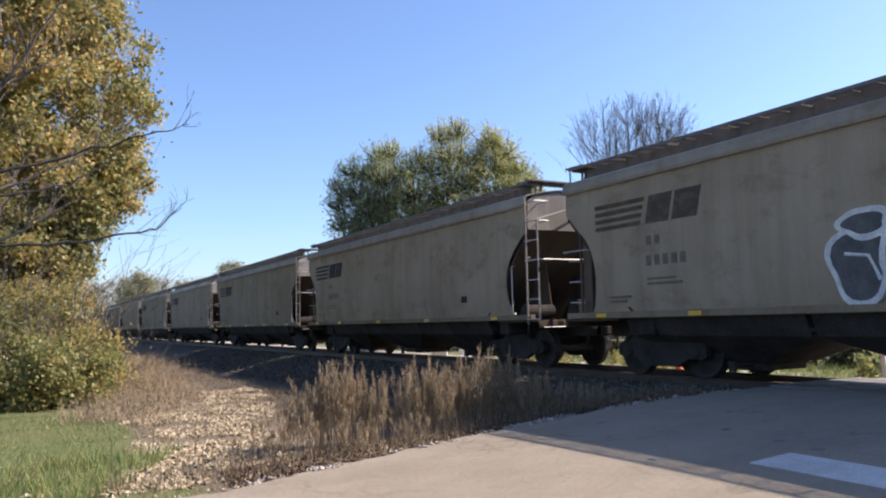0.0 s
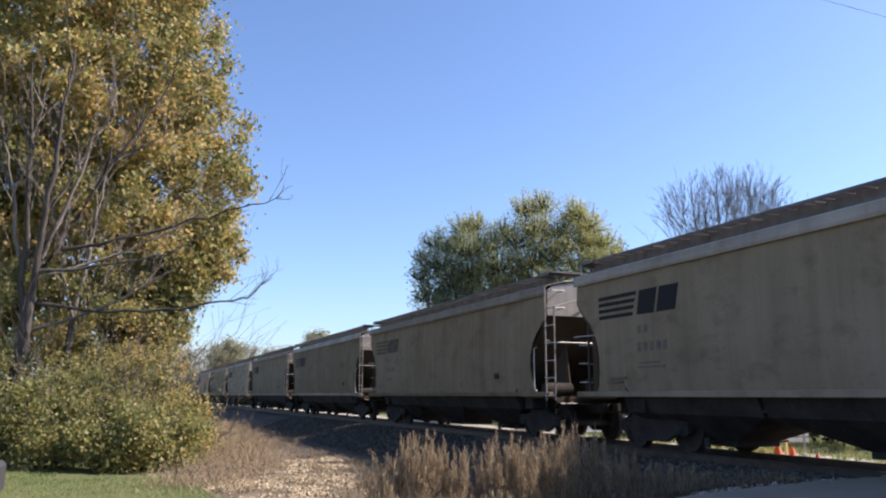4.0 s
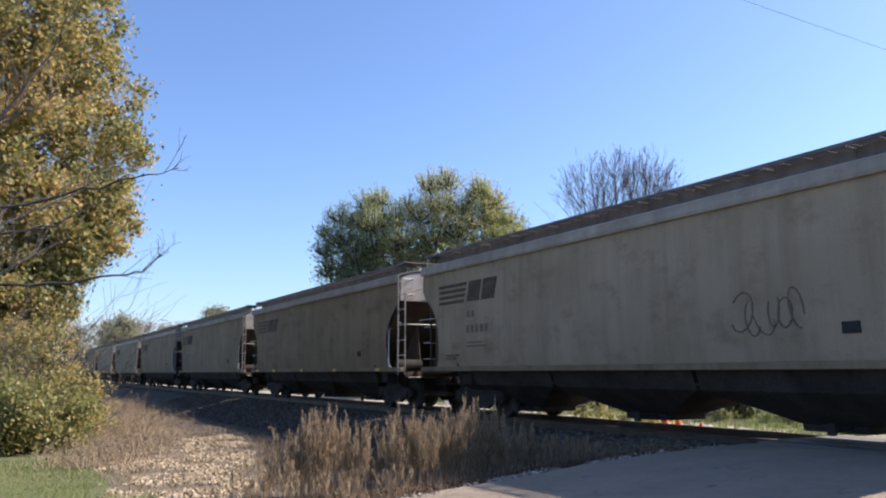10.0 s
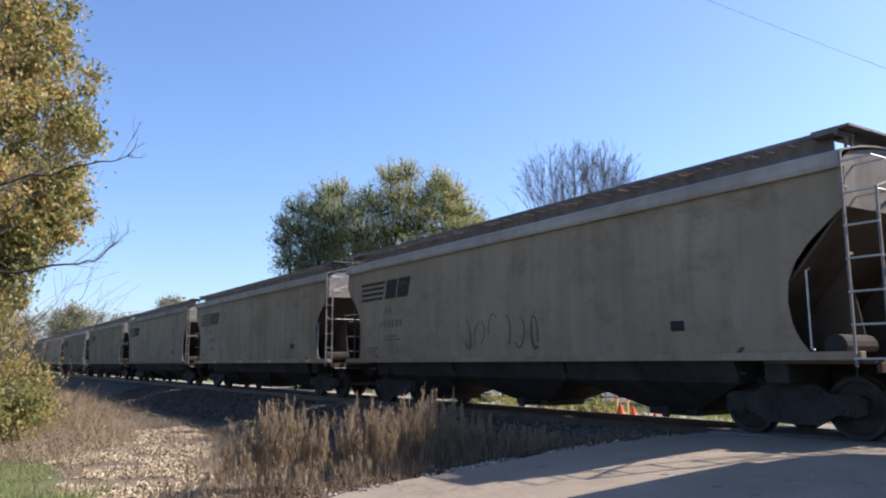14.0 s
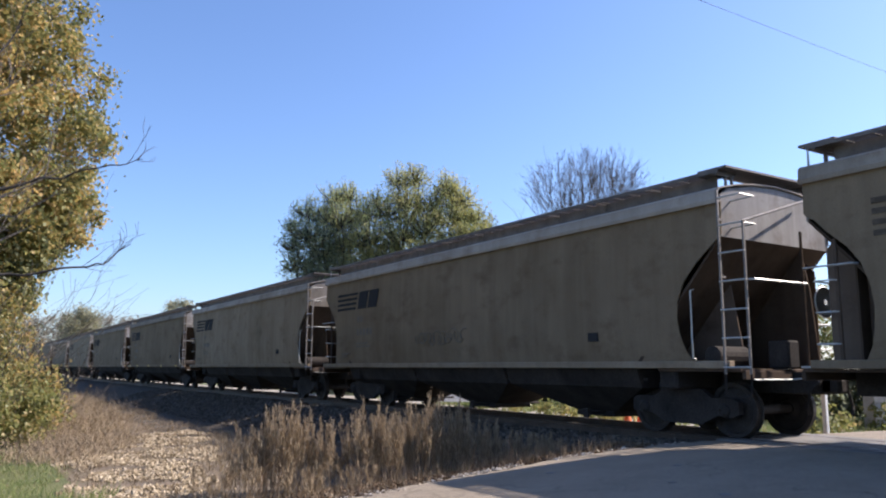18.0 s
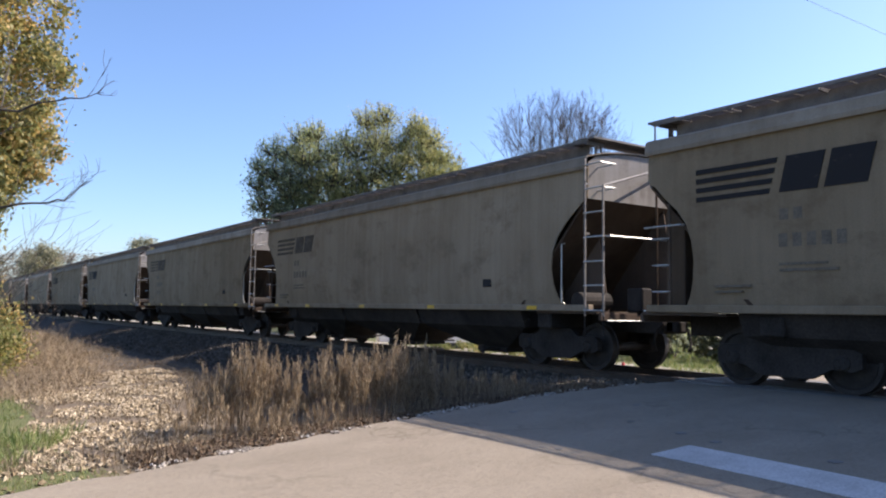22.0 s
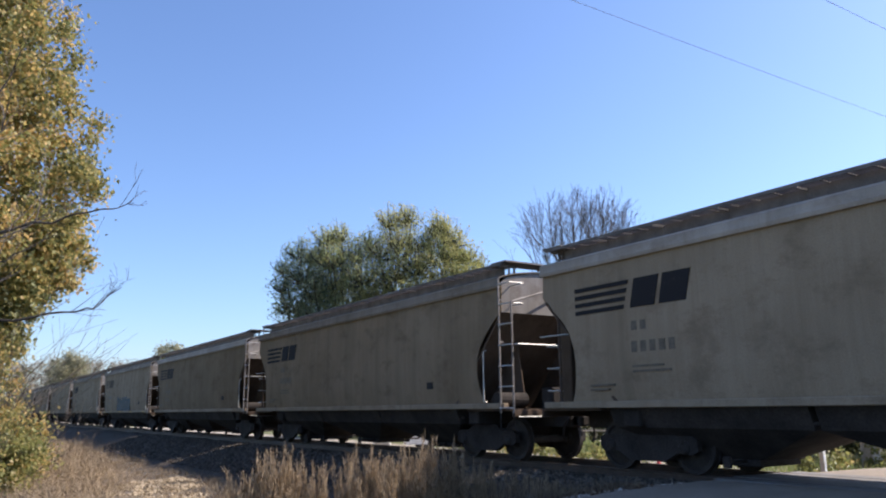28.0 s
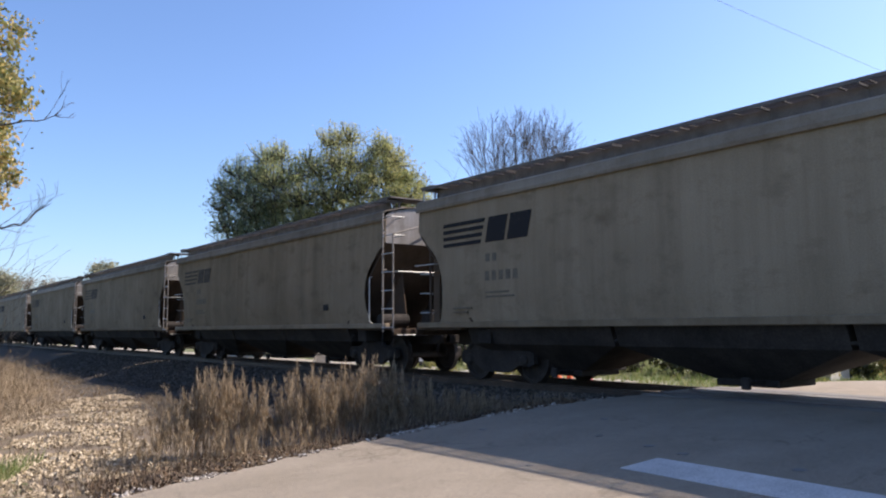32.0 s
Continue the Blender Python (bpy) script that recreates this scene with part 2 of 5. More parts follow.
# horizon woods, desaturated to stand in for haze
leaf_far = leafy("haze_toned_autumn_leaves", [(0.05, (0.185, 0.185, 0.144)), (0.5, (0.290, 0.276, 0.216)), (0.9, (0.360, 0.319, 0.266))], 0.5)
dry_stalk = leafy("dry_brown_stalks", [(0.05, (0.110, 0.073, 0.044)), (0.5, (0.279, 0.211, 0.130)), (0.95, (0.446, 0.351, 0.228))], 0.25, 0.8)
grass_mat = leafy("lawn_grass", [(0.05, (0.062, 0.129, 0.023)), (0.45, (0.162, 0.218, 0.058)), (0.8, (0.256, 0.259, 0.093)), (0.98, (0.308, 0.282, 0.130))], 0.35, 0.6)
litter = leafy("dead_leaf_litter", [(0.05, (0.035, 0.024, 0.016)), (0.5, (0.085, 0.057, 0.035)), (0.95, (0.19, 0.125, 0.072))], 0.1, 0.9)
dry_grass = leafy("dry_grass", [(0.05, (0.122, 0.082, 0.052)), (0.5, (0.205, 0.156, 0.100)), (0.95, (0.295, 0.235, 0.158))], 0.3, 0.8)


# ---- mesh helpers ----
class Geo:
    """Collects vertices and faces of one mesh."""

    def __init__(self):
        self.v, self.f = [], []

    def add(self, vs, fs):
        n = len(self.v)
        self.v += [tuple(p) for p in vs]
        self.f += [tuple(i + n for i in f) for f in fs]
        return self

    def box(self, x0, x1, y0, y1, z0, z1, c=0.0):
        """A box with edges chamfered by c."""
        if c <= 0:
            vs = [(x, y, z) for x in (x0, x1) for y in (y0, y1) for z in (z0, z1)]
            return self.add(vs, [(0, 1, 3, 2), (4, 6, 7, 5), (0, 4, 5, 1), (2, 3, 7, 6), (0, 2, 6, 4), (1, 5, 7, 3)])
        mid, half = ((x0 + x1) / 2, (y0 + y1) / 2, (z0 + z1) / 2), ((x1 - x0) / 2, (y1 - y0) / 2, (z1 - z0) / 2)
        c = min(c, min(half) * 0.6)
        sg, vs, idx = (-1, 1), [], {}
        for a in sg:
            for b in sg:
                for d in sg:
                    s = (a, b, d)
                    for k in range(3):
                        idx[s, k] = len(vs)
                        vs.append(tuple(mid[i] + s[i] * (half[i] - (0 if i == k else c)) for i in range(3)))
        fs = []
        for k in range(3):
            i, j = (k + 1) % 3, (k + 2) % 3
            for s in sg:
                q = []
                for (p, r) in ((-1, -1), (1, -1), (1, 1), (-1, 1)):
                    t = [0, 0, 0]
                    t[k], t[i], t[j] = s, p, r
                    q.append(idx[tuple(t), k])
                fs.append(q if s > 0 else q[::-1])
            for p in sg:
                for r in sg:
                    lo, hi = [0, 0, 0], [0, 0, 0]
                    lo[k], hi[k] = -1, 1
                    lo[i] = hi[i] = p
                    lo[j] = hi[j] = r
                    q = [idx[tuple(lo), i], idx[tuple(hi), i], idx[tuple(hi), j], idx[tuple(lo), j]]
                    fs.append(q if p * r < 0 else q[::-1])
        for a in sg:
            for b in sg:
                for d in sg:
                    q = [idx[(a, b, d), k] for k in range(3)]
                    fs.append(q if a * b * d > 0 else q[::-1])
        return self.add(vs, fs)

    def tube(self, pts, radii, n=8, caps=True):
        pts = [Vector(p) for p in pts]
        if not hasattr(radii, "__len__"):
            radii = [radii] * len(pts)
        vs, fs = [], []
        for i, (p, r) in enumerate(zip(pts, radii)):
            d = (pts[min(i + 1, len(pts) - 1)] - pts[max(i - 1, 0)]).normalized()
            a = d.cross(Vector((0, 0, 1)) if abs(d.z) < 0.9 else Vector((1, 0, 0))).normalized()
            b = d.cross(a)
            vs += [p + (a * math.cos(t) + b * math.sin(t)) * r for t in [2 * math.pi * k / n for k in range(n)]]
        for i in range(len(pts) - 1):
            for k in range(n):
                fs.append((i * n + k, i * n + (k + 1) % n, (i + 1) * n + (k + 1) % n, (i + 1) * n + k))
        if caps:
            fs += [tuple(range(n))[::-1], tuple(range((len(pts) - 1) * n, len(pts) * n))]
        return self.add(vs, fs)

    def prism(self, outline, axis, lo, hi):
        """An outline of points in the other two axes (in x, y, z order), drawn out along axis from lo to hi."""
        def put(p, h):
            q = list(p)
            q.insert(axis, h)
            return q
        n = len(outline)
        vs = [put(p, lo) for p in outline] + [put(p, hi) for p in outline]
        fs = [tuple(range(n)), tuple(range(n, 2 * n))[::-1]]
        fs += [(i, i + n, (i + 1) % n + n, (i + 1) % n) for i in range(n)]
        return self.add(vs, fs)

    def sheet(self, at, nu, nv, thick):
        """A curved plate: at(u, v) with u, v from 0 to 1, made thick along the vector."""
        th = Vector(thick)
        vs = [Vector(at(i / nu, j / nv)) for i in range(nu + 1) for j in range(nv + 1)]
        m = len(vs)
        vs = vs + [p + th for p in vs]
        w = nv + 1
        fs = []
        for i in range(nu):
            for j in range(nv):
                q = (i * w + j, (i + 1) * w + j, (i + 1) * w + j + 1, i * w + j + 1)
                fs += [q, tuple(k + m for k in q[::-1])]
        rim = [i * w for i in range(nu + 1)] + [nu * w + j for j in range(1, nv + 1)]
        rim += [i * w + nv for i in range(nu - 1, -1, -1)] + [j for j in range(nv - 1, 0, -1)]
        for a, b in zip(rim, rim[1:] + rim[:1]):
            fs.append((b, a, a + m, b + m))
        return self.add(vs, fs)

    def lathe(self, profile, n=24, centre=(0, 0, 0)):
        """A profile of (x, radius), turned about the x axis."""
        vs = [(centre[0] + x, centre[1] + r * math.cos(t), centre[2] + r * math.sin(t)) for x, r in profile for t in [2 * math.pi * k / n for k in range(n)]]
        m = len(profile)
        fs = [(i * n + k, (i + 1) * n + k, (i + 1) * n + (k + 1) % n, i * n + (k + 1) % n) for i in range(m - 1) for k in range(n)]
        fs += [tuple(range(n)), tuple(range((m - 1) * n, m * n))[::-1]]
        return self.add(vs, fs)

    def half_turn(self, cx, cy):
        self.v = [(2 * cx - x, 2 * cy - y, z) for x, y, z in self.v]
        return self

    def mesh(self, name, material, smooth=False):
        me = bpy.data.meshes.new(name)
        me.from_pydata(self.v, [], self.f)
        bm = bmesh.new()
        bm.from_mesh(me)
        bmesh.ops.recalc_face_normals(bm, faces=bm.faces)
        bm.to_mesh(me)
        bm.free()
        if smooth:
            me.polygons.foreach_set("use_smooth", [True] * len(me.polygons))
            me.set_sharp_from_angle(angle=radians(35))
        me.materials.append(material)
        return me


def part(name, geo, material, parent=None, label="", smooth=False):
    me = geo if isinstance(geo, bpy.types.Mesh) else geo.mesh(name, material, smooth)
    ob = new(name, me)
    if parent is not None:
        ob.parent = parent
    if label:
        tagged(ob, label)
    return ob


def thing(name, label, category, at=(0, 0, 0), group="", kind="", turn=0):
    ob = new(name)
    ob.matrix_basis = pose(*at, 0, 0, turn)
    return tagged(ob, label, category, group, kind)


def quads_mesh(name, verts, material, per=4):
    """Many loose faces at once: verts is an array (faces, per, 3)."""
    n = len(verts)
    me = bpy.data.meshes.new(name)
    me.vertices.add(n * per)
    me.vertices.foreach_set("co", np.asarray(verts, dtype=np.float32).ravel())
    me.loops.add(n * per)
    me.loops.foreach_set("vertex_index", np.arange(n * per, dtype=np.int32))
    me.polygons.add(n)
    me.polygons.foreach_set("loop_start", np.arange(n, dtype=np.int32) * per)
    me.update(calc_edges=True)
    me.materials.append(material)
    return me


def leaves(rng, centres, size, droop=0.3):
    """Pointed leaves, folded along no axis, at the centres, each turned at random."""
    n = len(centres)
    d = rng.normal(size=(n, 3))
    d[:, 2] -= droop
    d /= np.linalg.norm(d, axis=1)[:, None]
    e = rng.normal(size=(n, 3))
    e -= (e * d).sum(1)[:, None] * d
    e /= np.linalg.norm(e, axis=1)[:, None]
    s = size * rng.uniform(0.6, 1.35, n)[:, None]
    c = np.asarray(centres)
    return np.stack([c - d * s * 0.5, c + e * s * 0.33 - d * s * 0.05, c + d * s * 0.55, c - e * s * 0.33 - d * s * 0.05], 1)


def blades(rng, xy, z, h, w, lean=0.35):
    """Narrow upright blades or stalks, a triangle each; xy (n, 2), z, h and w arrays or numbers."""
    n = len(xy)
    a = rng.uniform(0, 2 * np.pi, n)
    side = np.stack([np.cos(a), np.sin(a), np.zeros(n)], 1) * (np.ones(n) * w)[:, None] / 2
    base = np.concatenate([xy, (np.ones(n) * z)[:, None]], 1)
    tip = base + np.concatenate([rng.normal(size=(n, 2)) * lean * (np.ones(n) * h)[:, None] * 0.6, (np.ones(n) * h)[:, None]], 1)
    return np.stack([base - side, base + side, tip], 1)

# ---- the ground: one sheet to the horizon, with the ditch, the track bed and the banks ----
TRACK_X = 10.43 + 1.55
RAIL_L, RAIL_R = TRACK_X - 0.7525, TRACK_X + 0.7525


def step(a, b, x):
    t = min(1.0, max(0.0, (x - a) / (b - a)))
    return t * t * (3 - 2 * t)


def road_z(x):
    """Height of the carriageway, rising to the rail heads and level beyond them."""
    return -0.40 + 0.37 * step(1.0, 10.2, x) - 0.25 * step(14.5, 24, x)


EDGE = [(-60.0, 6.75), (-1.0, 6.85), (1.0, 7.25), (2.6, 7.78), (3.6, 8.04), (4.6, 8.24), (5.6, 8.36), (7.4, 8.50), (10.2, 8.60), (14.0, 8.45), (22.0, 8.0), (120.0, 7.9)]


def road_edge(x):
    """The far edge of the carriageway, which widens towards the crossing."""
    for (a, p), (b, q) in zip(EDGE, EDGE[1:]):
        if x <= b:
            return p + (q - p) * (x - a) / (b - a)
    return EDGE[-1][1]


ROAD_NEAR = 1.75


def ground_z(x, y):
    n = noise.noise(Vector((x * 0.35, y * 0.35, 0.0))) * 0.06 + noise.noise(Vector((x * 1.6, y * 1.6, 4.0))) * 0.025
    d = abs(x - TRACK_X)
    bed = -0.17 - 0.82 * step(1.6, 5.4, d)
    if x < TRACK_X:
        bank = -0.46 + 0.22 * step(1.5, -6, x) + 0.14 * step(11, 22, y) * step(2.0, 4.5, x)
        far_bank = step(10.5, 17, y)
        low = bank + (-1.05 - bank) * step(3.4 + 1.7 * far_bank, 6.4 + 0.9 * far_bank, x)
        side = max(bed, low) if d < 5.4 else low
    else:
        side = max(bed, -0.62)
    edge = road_edge(x)
    # the road's own bed, a shallow verge beside it, then the open ground
    into = step(edge + 3.2, edge + 0.25, y) * step(ROAD_NEAR - 3.0, ROAD_NEAR - 0.3, y)
    z = side + n
    road = road_z(x) - 0.07
    far = step(60, 400, math.hypot(x, y))
    z = z + (road - z) * into
    return z * (1 - 0.2 * far)


def axis(lo, hi, fine_lo, fine_hi, fine, grow=1.35):
    pts = list(np.arange(fine_lo, fine_hi + 1e-6, fine))
    s = fine
    while pts[-1] < hi:
        s *= grow
        pts.append(pts[-1] + s)
    s = fine
    while pts[0] > lo:
        s *= grow
        pts.insert(0, pts[0] - s)
    return pts


def build_ground():
    xs, ys = axis(-1500, 1500, -6, 26, 0.3), axis(-700, 2500, -4, 60, 0.4)
    vs = [(x, y, ground_z(x, y)) for x in xs for y in ys]
    w = len(ys)
    fs = [(i * w + j, (i + 1) * w + j, (i + 1) * w + j + 1, i * w + j + 1) for i in range(len(xs) - 1) for j in range(w - 1)]
    me = bpy.data.meshes.new("ground")
    me.from_pydata(vs, [], fs)
    me.polygons.foreach_set("use_smooth", [True] * len(me.polygons))
    # kinds of surface by place: verge soil, track ballast, meadow, ditch, the pale shoulder beyond the track
    for m in (soil, ballast_grey, meadow, ditch_soil, shoulder_gravel):
        me.materials.append(m)
    kinds = []
    for p in me.polygons:
        x, y, _ = p.center
        if 1.1 < x - TRACK_X < 9.5 + 3 * noise.noise(Vector((x * 0.3, y * 0.15, 8))) and y > 15 + 4 * noise.noise(Vector((x * 0.4, 1, 8))):
            kinds.append(4)
        elif abs(x - TRACK_X) < 4.4 and not (ROAD_NEAR < y < road_edge(x)):
            kinds.append(1)
        elif 4.3 < x < TRACK_X and y > road_edge(x):
            kinds.append(3)
        elif x > TRACK_X + 4.4 or y < 1 or x < -6 or (x < 1.4 and y > 7) or math.hypot(x, y) > 70:
            kinds.append(2)
        else:
            kinds.append(0)
    me.polygons.foreach_set("material_index", kinds)
    return tagged(new("ground", me), "autumn verge of dry soil, meadow and track ballast", "ground", kind="structure")


meadow = surface("autumn_meadow", (0.062, 0.088, 0.024), (0.115, 0.122, 0.042), 0.5, 20, 0.95, 0, 0.8, dist=0.04, third=(0.105, 0.112, 0.034))
ground = build_ground()


def strip(name, rows, material, label, category, thick=0.07, kind="structure"):
    """A ribbon of paired edge points, (near edge, far edge) row by row, with some thickness."""
    g = Geo()
    n = len(rows)
    k = len(rows[0])
    vs = [p for r in rows for p in r] + [(p[0], p[1], p[2] - thick) for r in rows for p in r]
    fs = []
    for i in range(n - 1):
        for j in range(k - 1):
            a = i * k + j
            q = (a, a + k, a + k + 1, a + 1)
            fs += [q, tuple(v + n * k for v in q[::-1])]
    rim = [i * k for i in range(n)] + [(n - 1) * k + j for j in range(1, k)] + [i * k + k - 1 for i in range(n - 2, -1, -1)] + list(range(k - 2, 0, -1))
    fs += [(b, a, a + n * k, b + n * k) for a, b in zip(rim, rim[1:] + rim[:1])]
    g.add(vs, fs)
    return tagged(new(name, g.mesh(name, material)), label, category, kind=kind)


def road_rows(x0, x1, step_x, y_of, rise=0.0, cols=12, seed=3):
    rng, rows = random.Random(seed), []
    x = x0
    while x <= x1 + 1e-6:
        a, b = y_of(x)
        b += (0.045 * rng.uniform(-1, 1) + 0.10 * noise.noise(Vector((x * 1.3, 0, 9)))) if -5 < x < 12 else 0.0
        rows.append([(x, a + (b - a) * j / cols, road_z(x) + rise + 0.03 * math.sin(math.pi * j / cols)) for j in range(cols + 1)])
        x += step_x
    return rows


road = strip("road", road_rows(-60, RAIL_L - 0.42, 0.12, lambda x: (ROAD_NEAR, road_edge(x))), asphalt, "sun-bleached two-lane asphalt road rising to the crossing", "road", 0.12)
strip("road_beyond", road_rows(RAIL_R + 0.42, 120, 0.5, lambda x: (ROAD_NEAR, road_edge(x)), 0.0, 12, 4), asphalt, "sunlit asphalt road beyond the tracks", "road", 0.12)
strip("crossing_panel_between_rails", [[(x, y, 0.004) for y in (ROAD_NEAR, 3.3, 5.0, 6.8, 8.6)] for x in (RAIL_L + 0.11, TRACK_X, RAIL_R - 0.11)], patch_asphalt, "dark asphalt crossing panel between the rails", "crossing", 0.1)
for a, b in ((RAIL_L - 0.42, RAIL_L - 0.06), (RAIL_R + 0.06, RAIL_R + 0.42)):
    strip("crossing_plank", [[(x, y, -0.002) for y in (ROAD_NEAR, 5.3, 8.6)] for x in (a + 0.004, b)], patch_asphalt, "dark crossing strip beside the rail", "crossing", 0.1)

# the stop line
bar_x = 6.02
strip("stop_line", [[(x, y, road_z(x) + 0.006 + 0.03 * math.sin(math.pi * (y - ROAD_NEAR) / (road_edge(x) - ROAD_NEAR))) for y in [ROAD_NEAR + 0.25 + 0.355 * j for j in range(9)]] for x in (bar_x - 0.28, bar_x - 0.1, bar_x + 0.1, bar_x + 0.28)], road_paint, "worn white stop line painted on the asphalt", "road marking", 0.012)


# ---- the track ----
track = thing("railway_track", "rusty steel rails on dark wooden ties in grey ballast", "track", kind="structure")
RAIL = [(-0.07, -0.175), (0.07, -0.175), (0.07, -0.16), (0.012, -0.145), (0.012, -0.045), (0.036, -0.035), (0.036, -0.006), (0.028, 0.0), (-0.028, 0.0), (-0.036, -0.006), (-0.036, -0.035), (-0.012, -0.045), (-0.012, -0.145), (-0.07, -0.16)]
for x in (RAIL_L, RAIL_R):
    part("rail", Geo().prism([(x + a, z) for a, z in RAIL], 1, -640, 900), steel_rail, track)
tie_mesh = Geo().box(-1.28, 1.28, -0.11, 0.11, -0.33, -0.178, 0.012).mesh("tie", tie_wood)
for i in range(300):
    y = -12 + i * 0.54
    if not 1.6 < y < 8.8:
        t = new("tie", tie_mesh)
        t.parent, t.location = track, (TRACK_X + random.uniform(-0.03, 0.03), y, 0)


def stone_cloud(rng, pts, size):
    """Angular stones, eight corners each, at the points."""
    base = np.array([(1, 0, 0), (-1, 0, 0), (0, 1, 0), (0, -1, 0), (0, 0, 1), (0, 0, -1)], float)
    tri = np.array([(0, 2, 4), (2, 1, 4), (1, 3, 4), (3, 0, 4), (2, 0, 5), (1, 2, 5), (3, 1, 5), (0, 3, 5)])
    n = len(pts)
    shape = base[None] * rng.uniform(0.55, 1.25, (n, 6, 1)) + rng.normal(0, 0.22, (n, 6, 3))
    shape[:, :, 2] *= 0.75
    a = rng.uniform(0, 6.28, n)
    c, s = np.cos(a), np.sin(a)
    rot = np.stack([np.stack([c, -s, 0 * c], 1), np.stack([s, c, 0 * c], 1), np.stack([0 * c, 0 * c, 1 + 0 * c], 1)], 1)
    v = np.einsum("nij,nkj->nki", rot, shape) * (size * rng.uniform(0.55, 1.5, n))[:, None, None] + np.asarray(pts)[:, None]
    return v.reshape(-1, 3), (tri[None] + 6 * np.arange(n)[:, None, None]).reshape(-1, 3)


def stones(name, rng, xy, size, material, label, lift=0.3):
    pts = np.array([(x, y, ground_z(x, y) + size * lift) for x, y in xy])
    v, f = stone_cloud(rng, pts, size)
    me = bpy.data.meshes.new(name)
    me.from_pydata(v.tolist(), [], f.tolist())
    me.materials.append(material)
    return tagged(new(name, me), label, "stones", kind="stuff")


def stone_mat(name, stops):
    m, nt, p = shader(name)
    geo = nt.nodes.new("ShaderNodeNewGeometry")
    col = ramp(nt, geo.outputs["Random Per Island"], stops)
    col = blend(nt, 0.6, col, ramp(nt, noise_at(nt, 35, 4), [(0.3, (0.6, 0.6, 0.6)), (0.7, (1.2, 1.2, 1.2))]), "MULTIPLY")
    nt.links.new(col, p.inputs["Base Color"])
    p.inputs["Roughness"].default_value = 0.9
    p.inputs["Specular IOR Level"].default_value = 0.2
    return m


pale_stone = stone_mat("pale_limestone", [(0, (0.153, 0.114, 0.066)), (0.5, (0.313, 0.245, 0.151)), (1, (0.543, 0.454, 0.319))])
# loose ballast stones, darkened likewise for the shaded bank
grey_stone = stone_mat("shade_toned_stone", [(0, (0.040, 0.035, 0.027)), (0.5, (0.088, 0.074, 0.058)), (1, (0.188, 0.160, 0.130))])

# ---- the train: covered hopper cars, one built with its parts, then copied ----
# A car's own space: x from the near side (0) to the far side (3.1), y from the leading end (0) to the trailing end (15.94), z from the rail heads.
CX, CY = 1.55, 7.97
SIDE_X, PITCH, AXLE = 10.43, 17.4, 0.88
LEAD = [(1.24, 0.72), (1.45, 0.86), (1.7, 0.95), (2.0, 0.99), (2.3, 0.96), (2.6, 0.82), (2.85, 0.6), (3.1, 0.30), (3.25, 0.10), (3.34, 0.0), (4.0, 0.0)]
TRAIL = [(1.24, 15.22), (1.45, 15.10), (1.7, 15.03), (2.0, 15.0), (2.3, 15.04), (2.6, 15.14), (2.85, 15.32), (3.1, 15.6), (3.3, 15.78), (3.36, 15.9), (3.42, 15.94), (4.0, 15.94)]


def along(table, z):
    for (a, p), (b, q) in zip(table, table[1:]):
        if z <= b:
            return p + (q - p) * (z - a) / (b - a)
    return table[-1][1]


LEVELS = [1.24, 1.35, 1.45, 1.57, 1.7, 1.85, 2.0, 2.15, 2.3, 2.45, 2.6, 2.72, 2.85, 2.97, 3.1, 3.2, 3.3, 3.34, 3.38, 3.42, 3.6, 3.76, 3.9]


def side_sheet():
    def at(u, v):
        z = LEVELS[round(v * (len(LEVELS) - 1))]
        y0, y1 = along(LEAD, z), along(TRAIL, z)
        y = y0 + (y1 - y0) * u
        belly = 0.09 * max(0.0, (2.1 - z) / 0.9) ** 2 + 0.035 * max(0.0, (z - 2.6) / 1.3) ** 2
        seam = 0.006 if round(u * 60) % 10 == 0 else 0.0
        return belly + seam, y, z
    return Geo().sheet(at, 60, len(LEVELS) - 1, (0.02, 0, 0))


ROOF = [(0.035, 3.905), (-0.035, 3.885), (-0.045, 3.93), (-0.03, 3.95), (-0.02, 4.09), (0.03, 4.13), (0.2, 4.17), (0.5, 4.24), (0.95, 4.30), (1.55, 4.33)]


def roof_sheet():
    prof = ROOF + [(3.1 - x, z) for x, z in ROOF[-2::-1]]

    def at(u, v):
        x, z = prof[round(v * (len(prof) - 1))]
        return x, -0.02 + 15.98 * u, z
    return Geo().sheet(at, 24, len(prof) - 1, (0, 0, -0.025))


def end_wall():
    """The upper end wall, set in behind the corner ladder, with a shallow stiffener and a diagonal brace across it."""
    top = [(0.06, 4.0), (0.25, 4.13), (0.95, 4.26), (1.55, 4.29), (2.15, 4.26), (2.85, 4.13), (3.04, 4.0)]
    return Geo().prism([(0.05, 3.30), (3.05, 3.30)] + top[::-1], 1, 0.02, 0.05)


def slope_sheet():
    return Geo().add([(x, y, z) for x in (0.06, 3.04) for y, z in ((0.03, 3.36), (0.03, 3.30), (1.95, 1.20), (2.0, 1.24))],
                     [(0, 1, 2, 3), (7, 6, 5, 4), (0, 4, 5, 1), (1, 5, 6, 2), (2, 6, 7, 3), (3, 7, 4, 0)])


